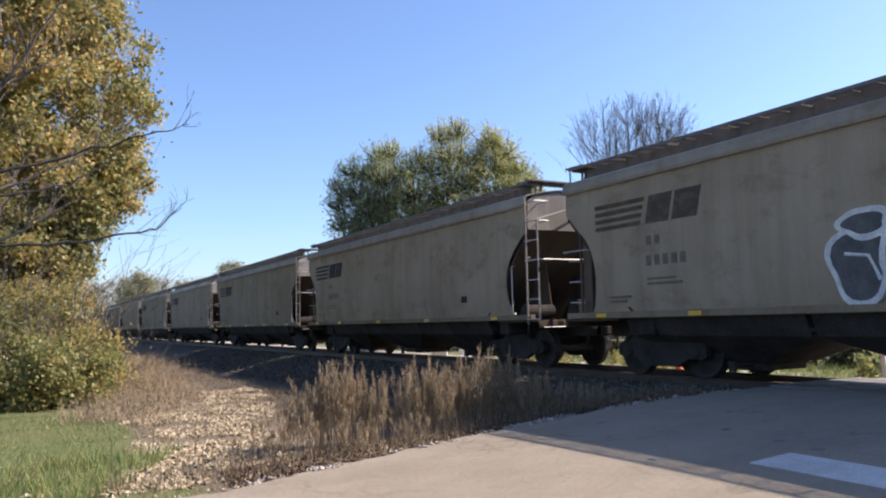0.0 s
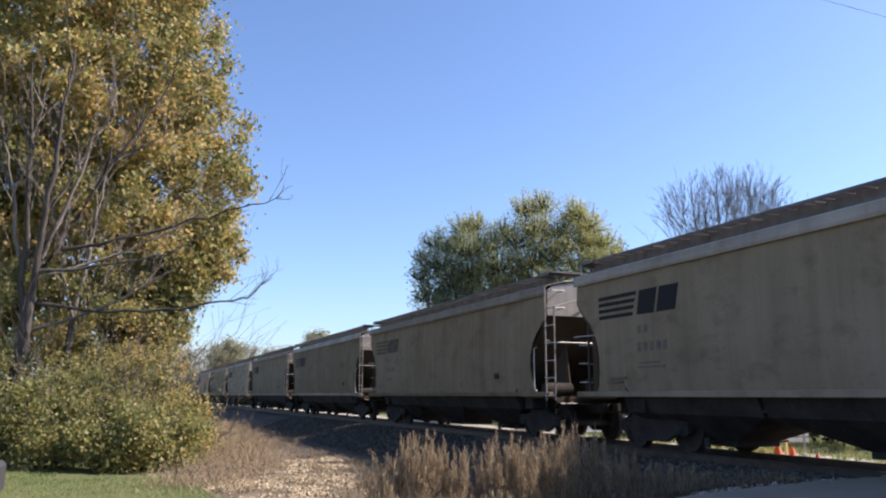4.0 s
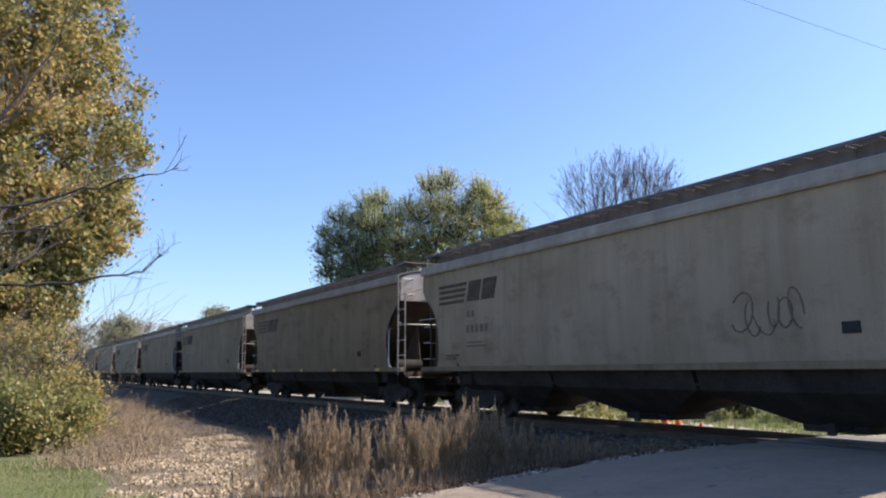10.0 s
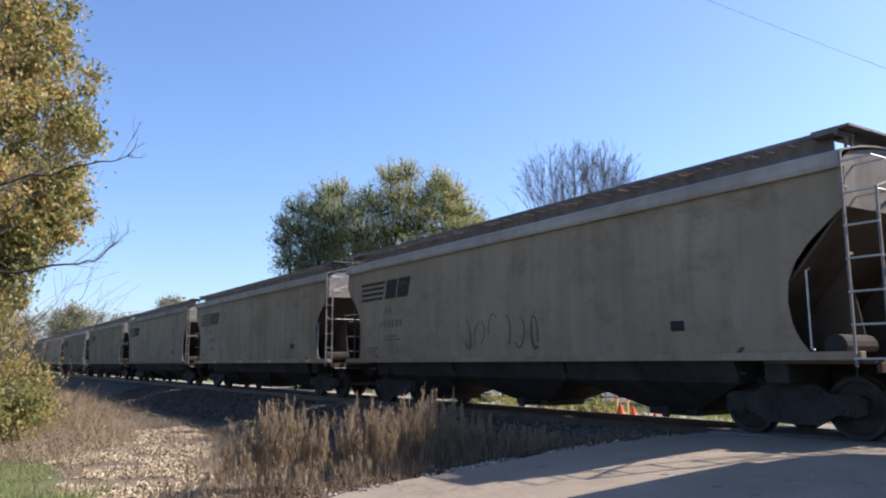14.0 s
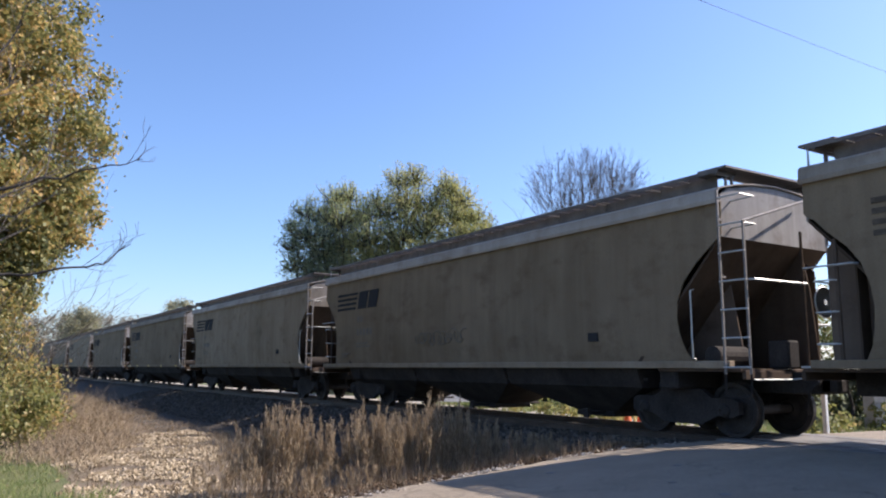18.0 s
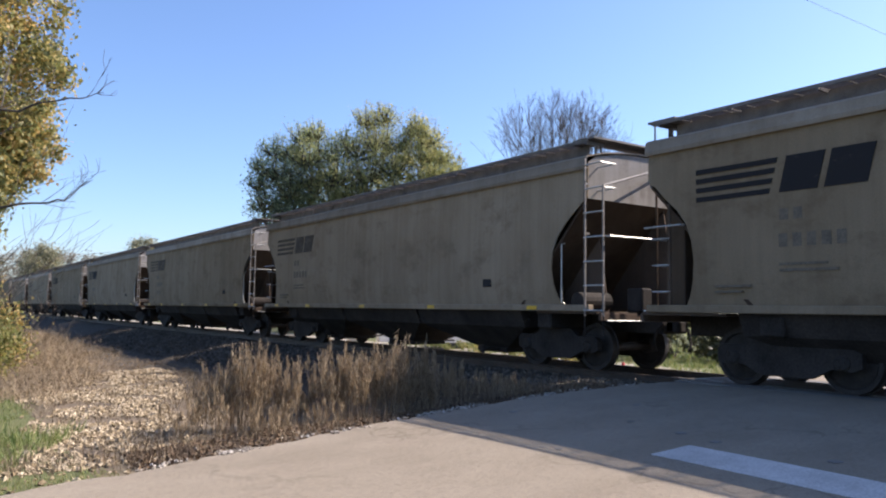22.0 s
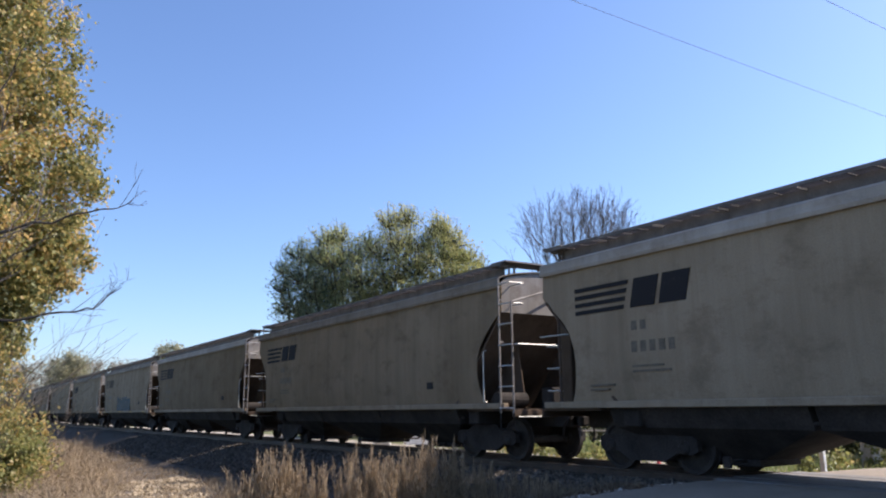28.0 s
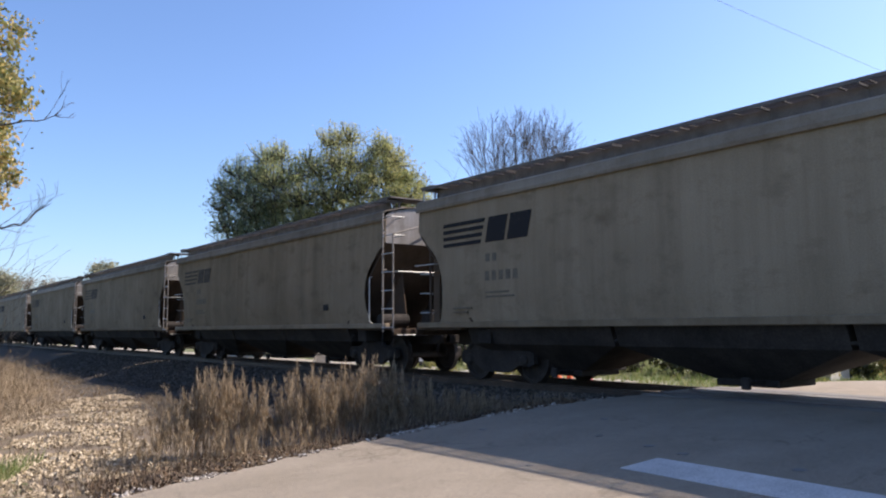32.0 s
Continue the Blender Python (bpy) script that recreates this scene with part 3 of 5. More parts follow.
def bay(y):
    """A discharge hopper: a shallow skirt, then slopes that run in to a narrow foot, so that daylight shows between the hoppers."""
    g = Geo()
    top, low = 2.0, 0.58
    rings = ((0.12, top, 1.24), (0.30, top, 0.80), (1.02, low, 0.28))
    vs = [p for x, h, z in rings for p in ((x, y - h, z), (3.1 - x, y - h, z), (3.1 - x, y + h, z), (x, y + h, z))]
    fs = [(0, 1, 2, 3), (11, 10, 9, 8)]
    for a in (0, 4):
        fs += [(a + i, a + 4 + i, a + 4 + (i + 1) % 4, a + (i + 1) % 4) for i in range(4)]
    return g.add(vs, fs)


def gate(y):
    g = Geo().box(0.98, 2.12, y - 0.55, y + 0.55, 0.17, 0.285, 0.015)
    g.tube([(0.5, y - 0.3, 0.26), (2.6, y - 0.3, 0.26)], 0.028, 8)
    g.box(0.44, 0.51, y - 0.37, y - 0.23, 0.17, 0.35, 0.01)
    return g


def truck_side(x):
    prof = [(-1.16, 0.40), (-1.16, 0.60), (-1.05, 0.66), (-0.62, 0.66), (-0.42, 0.80), (0.42, 0.80), (0.62, 0.66), (1.05, 0.66), (1.16, 0.60),
            (1.16, 0.40), (1.02, 0.34), (0.72, 0.36), (0.40, 0.20), (-0.40, 0.20), (-0.72, 0.36), (-1.02, 0.34)]
    return Geo().prism(prof, 0, x - 0.06, x + 0.06)


def wheel_pair():
    g = Geo()
    for s in (-1, 1):
        prof = [(-0.07, 0.10), (-0.085, 0.13), (-0.05, 0.19), (-0.03, 0.36), (-0.07, 0.39), (-0.07, 0.457), (0.045, 0.462), (0.05, 0.488), (0.075, 0.488), (0.08, 0.40), (0.02, 0.36), (0.02, 0.19), (0.085, 0.13), (0.07, 0.10)]
        g.lathe([(-s * x, r) for x, r in prof], 28, (s * 0.75, 0, 0))
        g.lathe([(s * 0.92, 0.11), (s * 1.08, 0.12), (s * 1.11, 0.09), (s * 1.115, 0.03)], 12)
        for k in range(3):
            t = 2.1 * k
            g.lathe([(s * 1.11, 0.018), (s * 1.135, 0.018)], 6, (0, 0.055 * math.cos(t), 0.055 * math.sin(t)))
    g.lathe([(-1.0, 0.075), (-0.7, 0.09), (0.7, 0.09), (1.0, 0.075)], 12)
    return g


def ladder(parent, turned):
    """Side ladder at the leading end of the near side, or turned to the other corner."""
    def put(g):
        return g.half_turn(CX, CY) if turned else g
    g = Geo()
    for y, z1 in ((-0.005, 4.06), (-0.47, 3.49)):
        g.box(-0.075, -0.03, y - 0.016, y + 0.016, 1.06, z1, 0.005)
    for z in (1.2, 2.6, 3.55):
        g.box(-0.03, 0.06, -0.02, 0.02, z, z + 0.04)
    lad = part("ladder", put(g), grate, parent, "steel corner ladder")
    for z in (1.17, 1.63, 2.08, 2.54, 3.0):
        part("rung", put(Geo().tube([(-0.075, 0.01, z), (-0.085, -0.24, z), (-0.075, -0.49, z)], 0.016, 6)), grip, lad)
    for z in (3.46, 3.92):
        part("rung", put(Geo().tube([(-0.06, 0.0, z), (-0.07, -0.24, z), (-0.07, -0.44, z), (0.3, -0.44, z), (0.32, 0.03, z)], 0.016, 6)), grip, lad)
    if not turned:
        part("brace", Geo().tube([(-0.03, -0.45, 3.48), (2.3, -0.08, 4.15)], 0.026, 6), end_paint, lad)
    step = Geo().tube([(-0.05, 0.0, 1.1), (-0.06, 0.0, 0.72), (-0.06, -0.47, 0.72), (-0.05, -0.47, 1.1)], 0.018, 6)
    part("stirrup", put(step), under_grime_shade, lad)


def build_car():
    car = thing("hopper_car", "grey covered hopper freight car, weathered, rolling on the rails", "freight car", group="freight train")
    for turned in (False, True):
        def put(g):
            return g.half_turn(CX, CY) if turned else g
        part("side_sheet", put(side_sheet()), paint_side, car, "dirty grey-beige steel side", True)
        part("end_wall", put(end_wall()), end_paint, car, "pale grey upper end wall")
        part("slope_sheet", put(slope_sheet()), paint_slope, car, "rusty brown end slope sheet, darkened for the shade between cars")
        part("side_sill", put(Geo().box(-0.012, 0.13, -0.05, 15.98, 1.15, 1.275, 0.012)), paint_side, car)
        board = Geo()
        for i in range(7):
            board.box(0.125 + i * 0.078, 0.143 + i * 0.078, 0.08, 15.9, 4.428, 4.455)
        for i in range(40):
            board.box(0.12, 0.61, 0.1 + i * 0.4, 0.13 + i * 0.4, 4.407, 4.428)
        board = part("running_board", put(board), board_steel, car, "dark roof walkway grating")
        # edge angle, plus an added inner plate that fills the shaded gap below the board
        part("board_angle", put(Geo().box(0.105, 0.118, 0.08, 15.9, 4.405, 4.465).box(0.37, 0.39, 0.3, 15.6, 4.16, 4.407)), board_steel, board)
        for i in range(12):
            y = 0.12 + i * 1.42
            part("bracket", put(Geo().box(0.10, 0.60, y, y + 0.03, 4.37, 4.407).box(0.36, 0.40, y, y + 0.03, 4.17, 4.407)), board_steel, board)
        part("end_board", put(Geo().box(0.12, 2.98, -0.08, 0.5, 4.465, 4.50).box(0.5, 0.54, 0.1, 0.14, 4.2, 4.47).box(2.56, 2.6, 0.1, 0.14, 4.2, 4.47)), board_steel, car)
        part("roof_rail_bracket", put(Geo().tube([(0.14, 15.88, 4.1), (0.14, 15.88, 4.45), (0.14, 15.45, 4.45)], 0.022, 6)), grip, car)
        ladder(car, turned)
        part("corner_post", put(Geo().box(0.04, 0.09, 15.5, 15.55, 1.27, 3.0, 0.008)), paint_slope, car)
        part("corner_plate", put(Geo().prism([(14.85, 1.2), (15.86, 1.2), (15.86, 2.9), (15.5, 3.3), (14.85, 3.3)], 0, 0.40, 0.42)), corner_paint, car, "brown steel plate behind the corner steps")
        for z in (1.5, 1.95, 2.4):
            part("corner_step", put(Geo().tube([(0.06, 15.52, z), (0.0, 15.54, z), (0.0, 15.84, z), (0.38, 15.84, z)], 0.014, 6)), grip, car)
        part("grab_iron", put(Geo().tube([(0.0, -0.47, 2.54), (0.03, -0.56, 2.54), (1.35, -0.60, 2.54), (1.35, -0.50, 2.54)], 0.018, 6)), grip, car)
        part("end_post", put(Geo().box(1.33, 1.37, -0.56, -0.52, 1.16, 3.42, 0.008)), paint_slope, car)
        part("side_grab_iron", put(Geo().tube([(0.02, 15.95, 2.6), (-0.07, 15.95, 2.6), (-0.07, 15.2, 2.6), (0.03, 15.2, 2.6)], 0.015, 6)), grip, car)
        part("upright_grab_iron", put(Geo().tube([(0.02, 0.62, 1.3), (-0.06, 0.62, 1.32), (-0.06, 0.62, 2.45), (0.02, 0.62, 2.47)], 0.016, 6)), grip, car)
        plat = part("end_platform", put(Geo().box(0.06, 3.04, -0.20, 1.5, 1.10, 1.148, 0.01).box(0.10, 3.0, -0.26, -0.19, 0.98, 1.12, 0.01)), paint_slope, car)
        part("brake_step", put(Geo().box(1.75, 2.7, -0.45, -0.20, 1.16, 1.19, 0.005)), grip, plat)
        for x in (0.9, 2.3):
            part("end_web", put(Geo().prism([(0.55, 2.6), (0.3 if x < 1 else -0.15, 1.16), (1.85, 1.16)] if x < 1 else [(0.08, 3.25), (-0.05, 2.5), (-0.15, 1.16), (1.85, 1.16)], 0, x, x + 0.03)), paint_slope, car, "rusty brace plate under the slope sheet, darkened for shade")
        part("air_reservoir", put(Geo().lathe([(-0.42, 0.05), (-0.4, 0.17), (0.4, 0.17), (0.42, 0.05)], 14, (0.5, 0.35, 1.35))), under_grime_shade, car)
        part("valve_box", put(Geo().box(1.2, 1.5, -0.3, 0.1, 1.15, 1.62, 0.03)), under_grime_shade, car)
        coup = part("coupler", put(Geo().box(1.44, 1.66, -0.86, -0.45, 0.78, 0.98, 0.02).box(1.40, 1.70, -1.0, -0.82, 0.76, 1.0, 0.04)), under_grime_shade, car)
        part("air_hose", put(Geo().tube([(1.85, -0.7, 0.95), (1.86, -0.86, 0.8), (1.82, -0.95, 0.55), (1.7, -1.0, 0.42)], 0.028, 8)), under_grime_shade, coup)
        part("uncoupling_lever", put(Geo().tube([(0.12, -0.40, 0.98), (1.0, -0.46, 0.98), (1.3, -0.9, 1.04)], 0.014, 6)), grip, car)
        truck = part("truck_bolster", Geo().box(0.5, 2.6, -0.16, 0.16, 0.50, 0.80, 0.03), under_grime_shade, car)
        truck_y = 13.75 if turned else 1.36
        truck.location = (0, truck_y, 0)
        for x in (0.55, 2.55):
            part("side_frame", truck_side(x), under_grime_shade, truck, "cast steel truck side frame")
            spring = Geo()
            for dy in (-0.14, 0.0, 0.14):
                spring.tube([(x, dy, 0.24), (x, dy, 0.52)], 0.055, 8)
            part("spring_nest", spring, under_grime_shade, truck)
        for s in (-1, 1):
            w = part("wheelset", wheel_pair(), wheel_steel, truck, "worn steel wheelset", True)
            w.location = (CX, s * AXLE, 0.457)
            (wheels_a if s < 0 else wheels_b).append(w)
        part("body_bolster", Geo().box(0.15, 2.95, truck_y - 0.2, truck_y + 0.2, 0.8, 1.12, 0.03), under_grime_shade, car)
    part("roof", roof_sheet(), paint_roof, car, "rounded grey roof with walkways", True)
    part("end_plate", Geo().box(0.15, 1.6, 15.28, 15.31, 1.16, 2.8, 0.005), paint_slope, car)
    part("centre_sill", Geo().box(1.33, 1.77, -0.7, 16.1, 0.74, 1.10, 0.02), under_grime_shade, car)
    # bays take the near-black tone for underbody shade, not the body paint
    for y in (4.1, 8.2, 12.3):
        b = part("hopper_bay", bay(y), under_grime_shade, car, "grimy discharge hopper, coloured dark for the shade below the car")
        part("outlet_gate", gate(y), under_grime_shade, b)
    for i in range(4):
        part("roof_hatch", Geo().box(1.12, 1.98, 0.9 + i * 3.75, 4.4 + i * 3.75, 4.30, 4.45, 0.03), paint_roof, car)
    part("brake_wheel", Geo().lathe([(-0.02, 0.27), (0.0, 0.29), (0.02, 0.27), (0.0, 0.25), (-0.02, 0.27)], 20).lathe([(-0.03, 0.05), (0.03, 0.05)], 10)
         .tube([(0, -0.26, 0), (0, 0.26, 0)], 0.013, 5).tube([(0, 0, -0.26), (0, 0, 0.26)], 0.013, 5), grip, car).matrix_basis = pose(2.3, -0.3, 2.3, 0, 0, 90)
    part("brake_pipe", Geo().tube([(0.35, 2.0, 0.95), (0.3, 5, 0.9), (0.3, 12.8, 0.9), (0.4, 13.3, 0.98)], 0.03, 6), under_grime_shade, car)

    # stencils of the near side: four slanted bars and two blocks for the emblem, grey bars for the lettering
    x0 = -0.004
    for i in range(4):
        z = 3.47 - i * 0.15
        part("emblem_bar", Geo().prism([(14.93, z), (13.50 + 0.04 * i, z), (13.52 + 0.04 * i, z - 0.08), (14.93, z - 0.08)], 0, x0 - 0.004, x0 + 0.03), emblem_worn, car)
    for y0, y1 in ((13.48, 12.90), (12.80, 12.20)):
        part("emblem_block", Geo().prism([(y0, 2.94), (y0 - 0.13, 3.47), (y1 - 0.13, 3.47), (y1, 2.94)], 0, x0 - 0.004, x0 + 0.03), emblem_worn, car)
    for y0, y1, z0, z1 in ((13.48, 13.05, 2.53, 2.70), (13.5, 12.42, 2.13, 2.33), (13.5, 12.75, 1.86, 1.90), (13.5, 12.6, 1.77, 1.81), (14.6, 13.95, 1.55, 1.59), (14.6, 14.1, 1.47, 1.50)):
        n = max(1, round((y0 - y1) / 0.2)) if z1 - z0 > 0.1 else 1
        for k in range(n):
            a, b = y0 + (y1 - y0) * k / n, y0 + (y1 - y0) * (k + (0.72 if n > 1 else 1)) / n
            part("stencil_bar", Geo().box(-0.004, 0.05, b + 0.02, a, z0, z1), decal_grey, car)
    part("placard", Geo().box(-0.004, 0.06, 2.92, 3.2, 1.66, 1.83, 0.004), decal_dark, car, "dark square label plate")
    return car


def stand(k):
    """Where car k stands along the track at the start; the eighth car behind the first view is a shorter one."""
    return 14.82 + PITCH * k - (1.05 if k >= 8 else 0.0)


wheels_a, wheels_b, train = [], [], []
first = build_car()
FIRST = -2
train.append((FIRST, first))
for k in range(FIRST + 1, 43):
    train.append((k, copy_thing(first, pose(SIDE_X, stand(k), 0))))
first.matrix_basis = pose(SIDE_X, stand(FIRST), 0)
coach = dict(train)
# the emblem has faded more on some cars than on others
fade = random.Random(17)
for k, car in train:
    ink = fade.choice((emblem_fresh, emblem_fresh, emblem_worn, emblem_faded, emblem_faded))
    for piece in car.children:
        if piece.name.startswith("emblem"):
            piece.material_slots[0].link = "OBJECT"
            piece.material_slots[0].material = ink
coach[7].scale = (1, 0.938, 1)


# ---- spray paint on single cars, plain unreadable shapes ----
def blob(y, z, ry, rz, lift, wob=0.12, ph=0.0, n=26):
    pts = []
    for k in range(n):
        t = 2 * math.pi * k / n
        s = 1 + wob * math.sin(3 * t + ph) + 0.5 * wob * math.sin(5 * t + 2 * ph)
        pts.append((y + ry * s * math.cos(t), z + rz * s * math.sin(t)))
    return Geo().prism(pts, 0, 0.002 - lift, 0.07)


def tag_white(car):
    for i, (y, z, ry, rz) in enumerate(((9.25, 1.85, 0.50, 0.60), (9.15, 2.42, 0.40, 0.24), (8.42, 2.02, 0.50, 0.72), (7.6, 1.88, 0.48, 0.60))):
        out = part("spray_outline", blob(y, z, ry, rz, 0.010 + 0.004 * i, 0.10, i), spray_white, car, "white spray-painted bubble outline")
        part("spray_fill", blob(y, z, ry - 0.09, rz - 0.09, 0.012 + 0.004 * i, 0.10, i), spray_dark, out)
    part("spray_stroke", Geo().tube([(-0.01, 9.45, 2.0), (-0.012, 9.1, 1.95), (-0.012, 8.95, 1.6)], 0.03, 6).tube([(-0.024, 8.6, 2.3), (-0.024, 8.35, 2.2), (-0.024, 8.3, 1.7)], 0.03, 6), spray_white, car)


def tag_blue(car):
    rng = random.Random(5)
    y = 10.1
    for i in range(8):
        w, top, foot = rng.uniform(0.42, 0.66), rng.uniform(2.08, 2.36), rng.uniform(1.28, 1.36)
        lean = rng.uniform(-0.12, 0.12)
        ring = [(y, foot), (y - 0.35 * w, foot + rng.uniform(-0.04, 0.1)), (y - w, foot + rng.uniform(-0.03, 0.06)), (y - w * rng.uniform(0.75, 1.05), 1.62), (y - w * 1.05 + lean, 1.9 + rng.uniform(-0.1, 0.1)),
                (y - w + lean, top), (y - 0.55 * w + lean, top - rng.uniform(0.0, 0.2)), (y + lean, top + rng.uniform(-0.12, 0.05)), (y - 0.12 + lean, 1.95), (y + 0.05, 1.7)]
        deep = 0.006 + 0.003 * (i % 3)
        back = part("spray_shadow", Geo().prism([(a - 0.07, b - 0.06) for a, b in ring], 0, 0.004 - deep, 0.07), spray_dark, car, "dark spray-painted letter shadow")
        part("spray_block", Geo().prism(ring, 0, -deep, 0.07), spray_blue, back, "teal spray-painted block shape")
        c = y - 0.5 * w + 0.5 * lean
        part("spray_gap", Geo().prism([(c + 0.07, 1.52), (c - 0.06, 1.50), (c - 0.09, 1.86), (c + 0.03, 1.90)], 0, -deep - 0.003, 0.06), spray_dark, back)
        part("spray_highlight", Geo().tube([(-deep - 0.002, y - 0.06, foot + 0.1), (-deep - 0.002, y - 0.1 + 0.5 * lean, 1.75), (-deep - 0.002, y - 0.08 + lean, top - 0.15)], 0.010, 5), decal_grey, back)
        y -= w + rng.uniform(-0.03, 0.06)


def tag_scribble(car, y0, y1, z0, z1, n, seed, ink):
    """A hurried scrawl of n looped strokes."""
    rng = random.Random(seed)
    for k in range(n):
        y = y0 + (y1 - y0) * (k + 0.5) / n
        w, h, lean, ph = rng.uniform(0.10, 0.22), rng.uniform(0.35, 0.5) * (z1 - z0), rng.uniform(-0.2, 0.25), rng.uniform(0, 6.28)
        mid = 0.5 * (z0 + z1) + rng.uniform(-0.12, 0.12) * (z1 - z0)
        turn = rng.uniform(2.6, 6.0)
        pts = [(-0.002, y + w * math.cos(ph + turn * i / 14) + lean * h * math.sin(ph + turn * i / 14), mid + h * math.sin(ph + turn * i / 14)) for i in range(15)]
        part("spray_scribble", Geo().tube(pts, rng.uniform(0.010, 0.017), 5), ink, car, "dark spray-painted scribble")


def reflectors(car):
    for y in (1.4, 5.1, 8.6, 12.2, 14.7):
        part("reflector", Geo().box(-0.018, 0.0, y, y + 0.3, 1.17, 1.25, 0.003), decal_yellow, car, "yellow reflective strip")


for k in (-1, 0, 1, 7, 10, 14, 19, 21, 22, 23, 29, 34):
    reflectors(coach[k])
tag_white(coach[-1])
tag_blue(coach[29])
tag_scribble(coach[13], 9.6, 6.6, 1.45, 2.2, 6, 1, decal_grey)
tag_scribble(coach[9], 5.0, 3.8, 1.7, 2.35, 6, 2, decal_grey)
tag_scribble(coach[17], 9.9, 7.4, 1.75, 2.1, 10, 3, decal_grey)

# ---- stones beside the road and on the track bed ----
rs = np.random.default_rng(11)


def scatter(n, x0, x1, y0, y1, keep):
    xy = np.stack([rs.uniform(x0, x1, n), rs.uniform(y0, y1, n)], 1)
    return [(x, y) for x, y in xy if keep(x, y)]


def in_heap(x, y):
    mid = 1.75 + 0.23 * (y - 9)
    half = 1.25 + 0.03 * (y - 9)
    return abs(x - mid) < half * (0.8 + 0.5 * noise.noise(Vector((x * 0.9, y * 0.9, 2)))) and y > road_edge(x) + 0.5 and noise.noise(Vector((x * 1.5, y * 1.1, 6))) < 0.22


stones("limestone_heap", rs, scatter(27000, 0.2, 6.5, 8.2, 19, in_heap), 0.030, pale_stone, "heap of pale broken limestone on the bank")
stones("scattered_stones", rs, scatter(2600, -0.5, 9, 7.4, 13, lambda x, y: road_edge(x) - 0.02 < y < road_edge(x) + 0.9 + rs.exponential(0.6)), 0.03, pale_stone, "loose pale stones along the road edge")
white_pebble = stone_mat("white_pebbles", [(0.0, (0.16, 0.13, 0.10)), (0.5, (0.33, 0.29, 0.235)), (1.0, (0.62, 0.57, 0.50))])
pebble_xy = scatter(9000, 1.8, 10, 7.4, 9.4, lambda x, y: road_edge(x) - 0.08 + 0.16 * noise.noise(Vector((x * 2.5, 0, 3))) < y < road_edge(x) + rs.exponential(0.2) and noise.noise(Vector((x * 2.2, y * 1.7, 5))) > 0.02)
pv, pf = stone_cloud(rs, np.array([(x, y, road_z(x) + 0.008 - 0.12 * max(0.0, y - road_edge(x))) for x, y in pebble_xy]), 0.016)
pebbles = bpy.data.meshes.new("edge_pebbles")
pebbles.from_pydata(pv.tolist(), [], pf.tolist())
pebbles.materials.append(white_pebble)
tagged(new("edge_pebbles", pebbles), "white pebbles spilling over the crumbled road edge", "stones", kind="stuff")
stones("track_ballast", rs, scatter(17000, TRACK_X - 4.2, TRACK_X - 1.0, 8.9, 48, lambda x, y: True), 0.038, grey_stone, "crushed stone of the track bed, its grey darkened for shade", 0.2)
stones("road_grit", rs, scatter(260, 2, 9, 3, 8.6, lambda x, y: y < road_edge(x) - 0.1), 0.008, grey_stone, "loose grit on the asphalt", 7.0)


# ---- grasses ----
def turf(name, label, n, x0, x1, y0, y1, keep, h, w, material, lean=0.5, clump=0):
    xy = np.stack([rs.uniform(x0, x1, n), rs.uniform(y0, y1, n)], 1)
    if clump:
        c = xy[: n // clump]
        xy = c[rs.integers(0, len(c), n)] + rs.normal(0, 0.09, (n, 2))
    xy = np.array([p for p in xy if keep(*p)])
    z = np.array([ground_z(*p) for p in xy]) - 0.01
    me = quads_mesh(name, blades(rs, xy, z, h * rs.uniform(0.4, 1.3, len(xy)), w, lean), material, 3)
    return tagged(new(name, me), label, "grass", kind="stuff")


def heap_free(x, y):
    return not in_heap(x, y) and y > road_edge(x) + 0.25


turf("mown_grass", "mown lawn grass, green with yellow patches", 60000, -5.5, 1.7, 7.2, 19.5, lambda x, y: heap_free(x, y) and x < 1.2 + 0.35 * math.sin(y) + 0.02 * y and not (y > 16.2 and x > -1), 0.062, 0.011, grass_mat, 0.7)
turf("long_grass_tufts", "longer green grass tufts near the road edge", 9000, -3.0, 2.6, 7.6, 10.5, lambda x, y: y > road_edge(x) + 0.35 and x < 1.1 + 0.5 * (y - 9), 0.20, 0.014, grass_mat, 0.7, 26)
turf("dry_bank_grass", "matted dry brown grass on the ditch bank", 52000, 0.4, 6.4, 10.5, 62, lambda x, y: (not in_heap(x, y) or noise.noise(Vector((x * 0.8, y * 0.8, 7))) > 0.12) and x < 5.4 + 0.4 * math.sin(y * 0.5) and x > 1.2 + 0.02 * y, 0.16, 0.013, dry_grass, 1.3, 14)
def litter_bed(n, x0, x1, reach_out):
    """Dead leaves and clods lying flat on the soil beside the road."""
    x = rs.uniform(x0, x1, n)
    y = np.array([road_edge(a) for a in x]) + 0.05 + rs.uniform(0, 1, n) * reach_out
    z = np.array([ground_z(a, b) for a, b in zip(x, y)]) + 0.012 + rs.uniform(0, 0.03, n)
    me = quads_mesh("leaf_litter", leaves(rs, np.stack([x, y, z], 1), 0.05), litter)
    tagged(new("leaf_litter", me), "dark dead leaves lying along the road edge", "leaf litter", kind="stuff")


litter_bed(6000, 1.9, 9.8, 1.1)
turf("dead_stems", "dark bare stems standing at the road edge", 1100, 1.4, 8.5, 7.9, 10.2, lambda x, y: road_edge(x) + 0.12 < y < road_edge(x) + 1.3, 0.42, 0.008, litter, 0.35, 9)
turf("verge_stubble", "brown stubble at the road edge", 5200, 0.8, 9.6, 8.0, 11.5, lambda x, y: road_edge(x) + 0.15 < y < road_edge(x) + 1.6, 0.22, 0.009, dry_grass, 0.5)
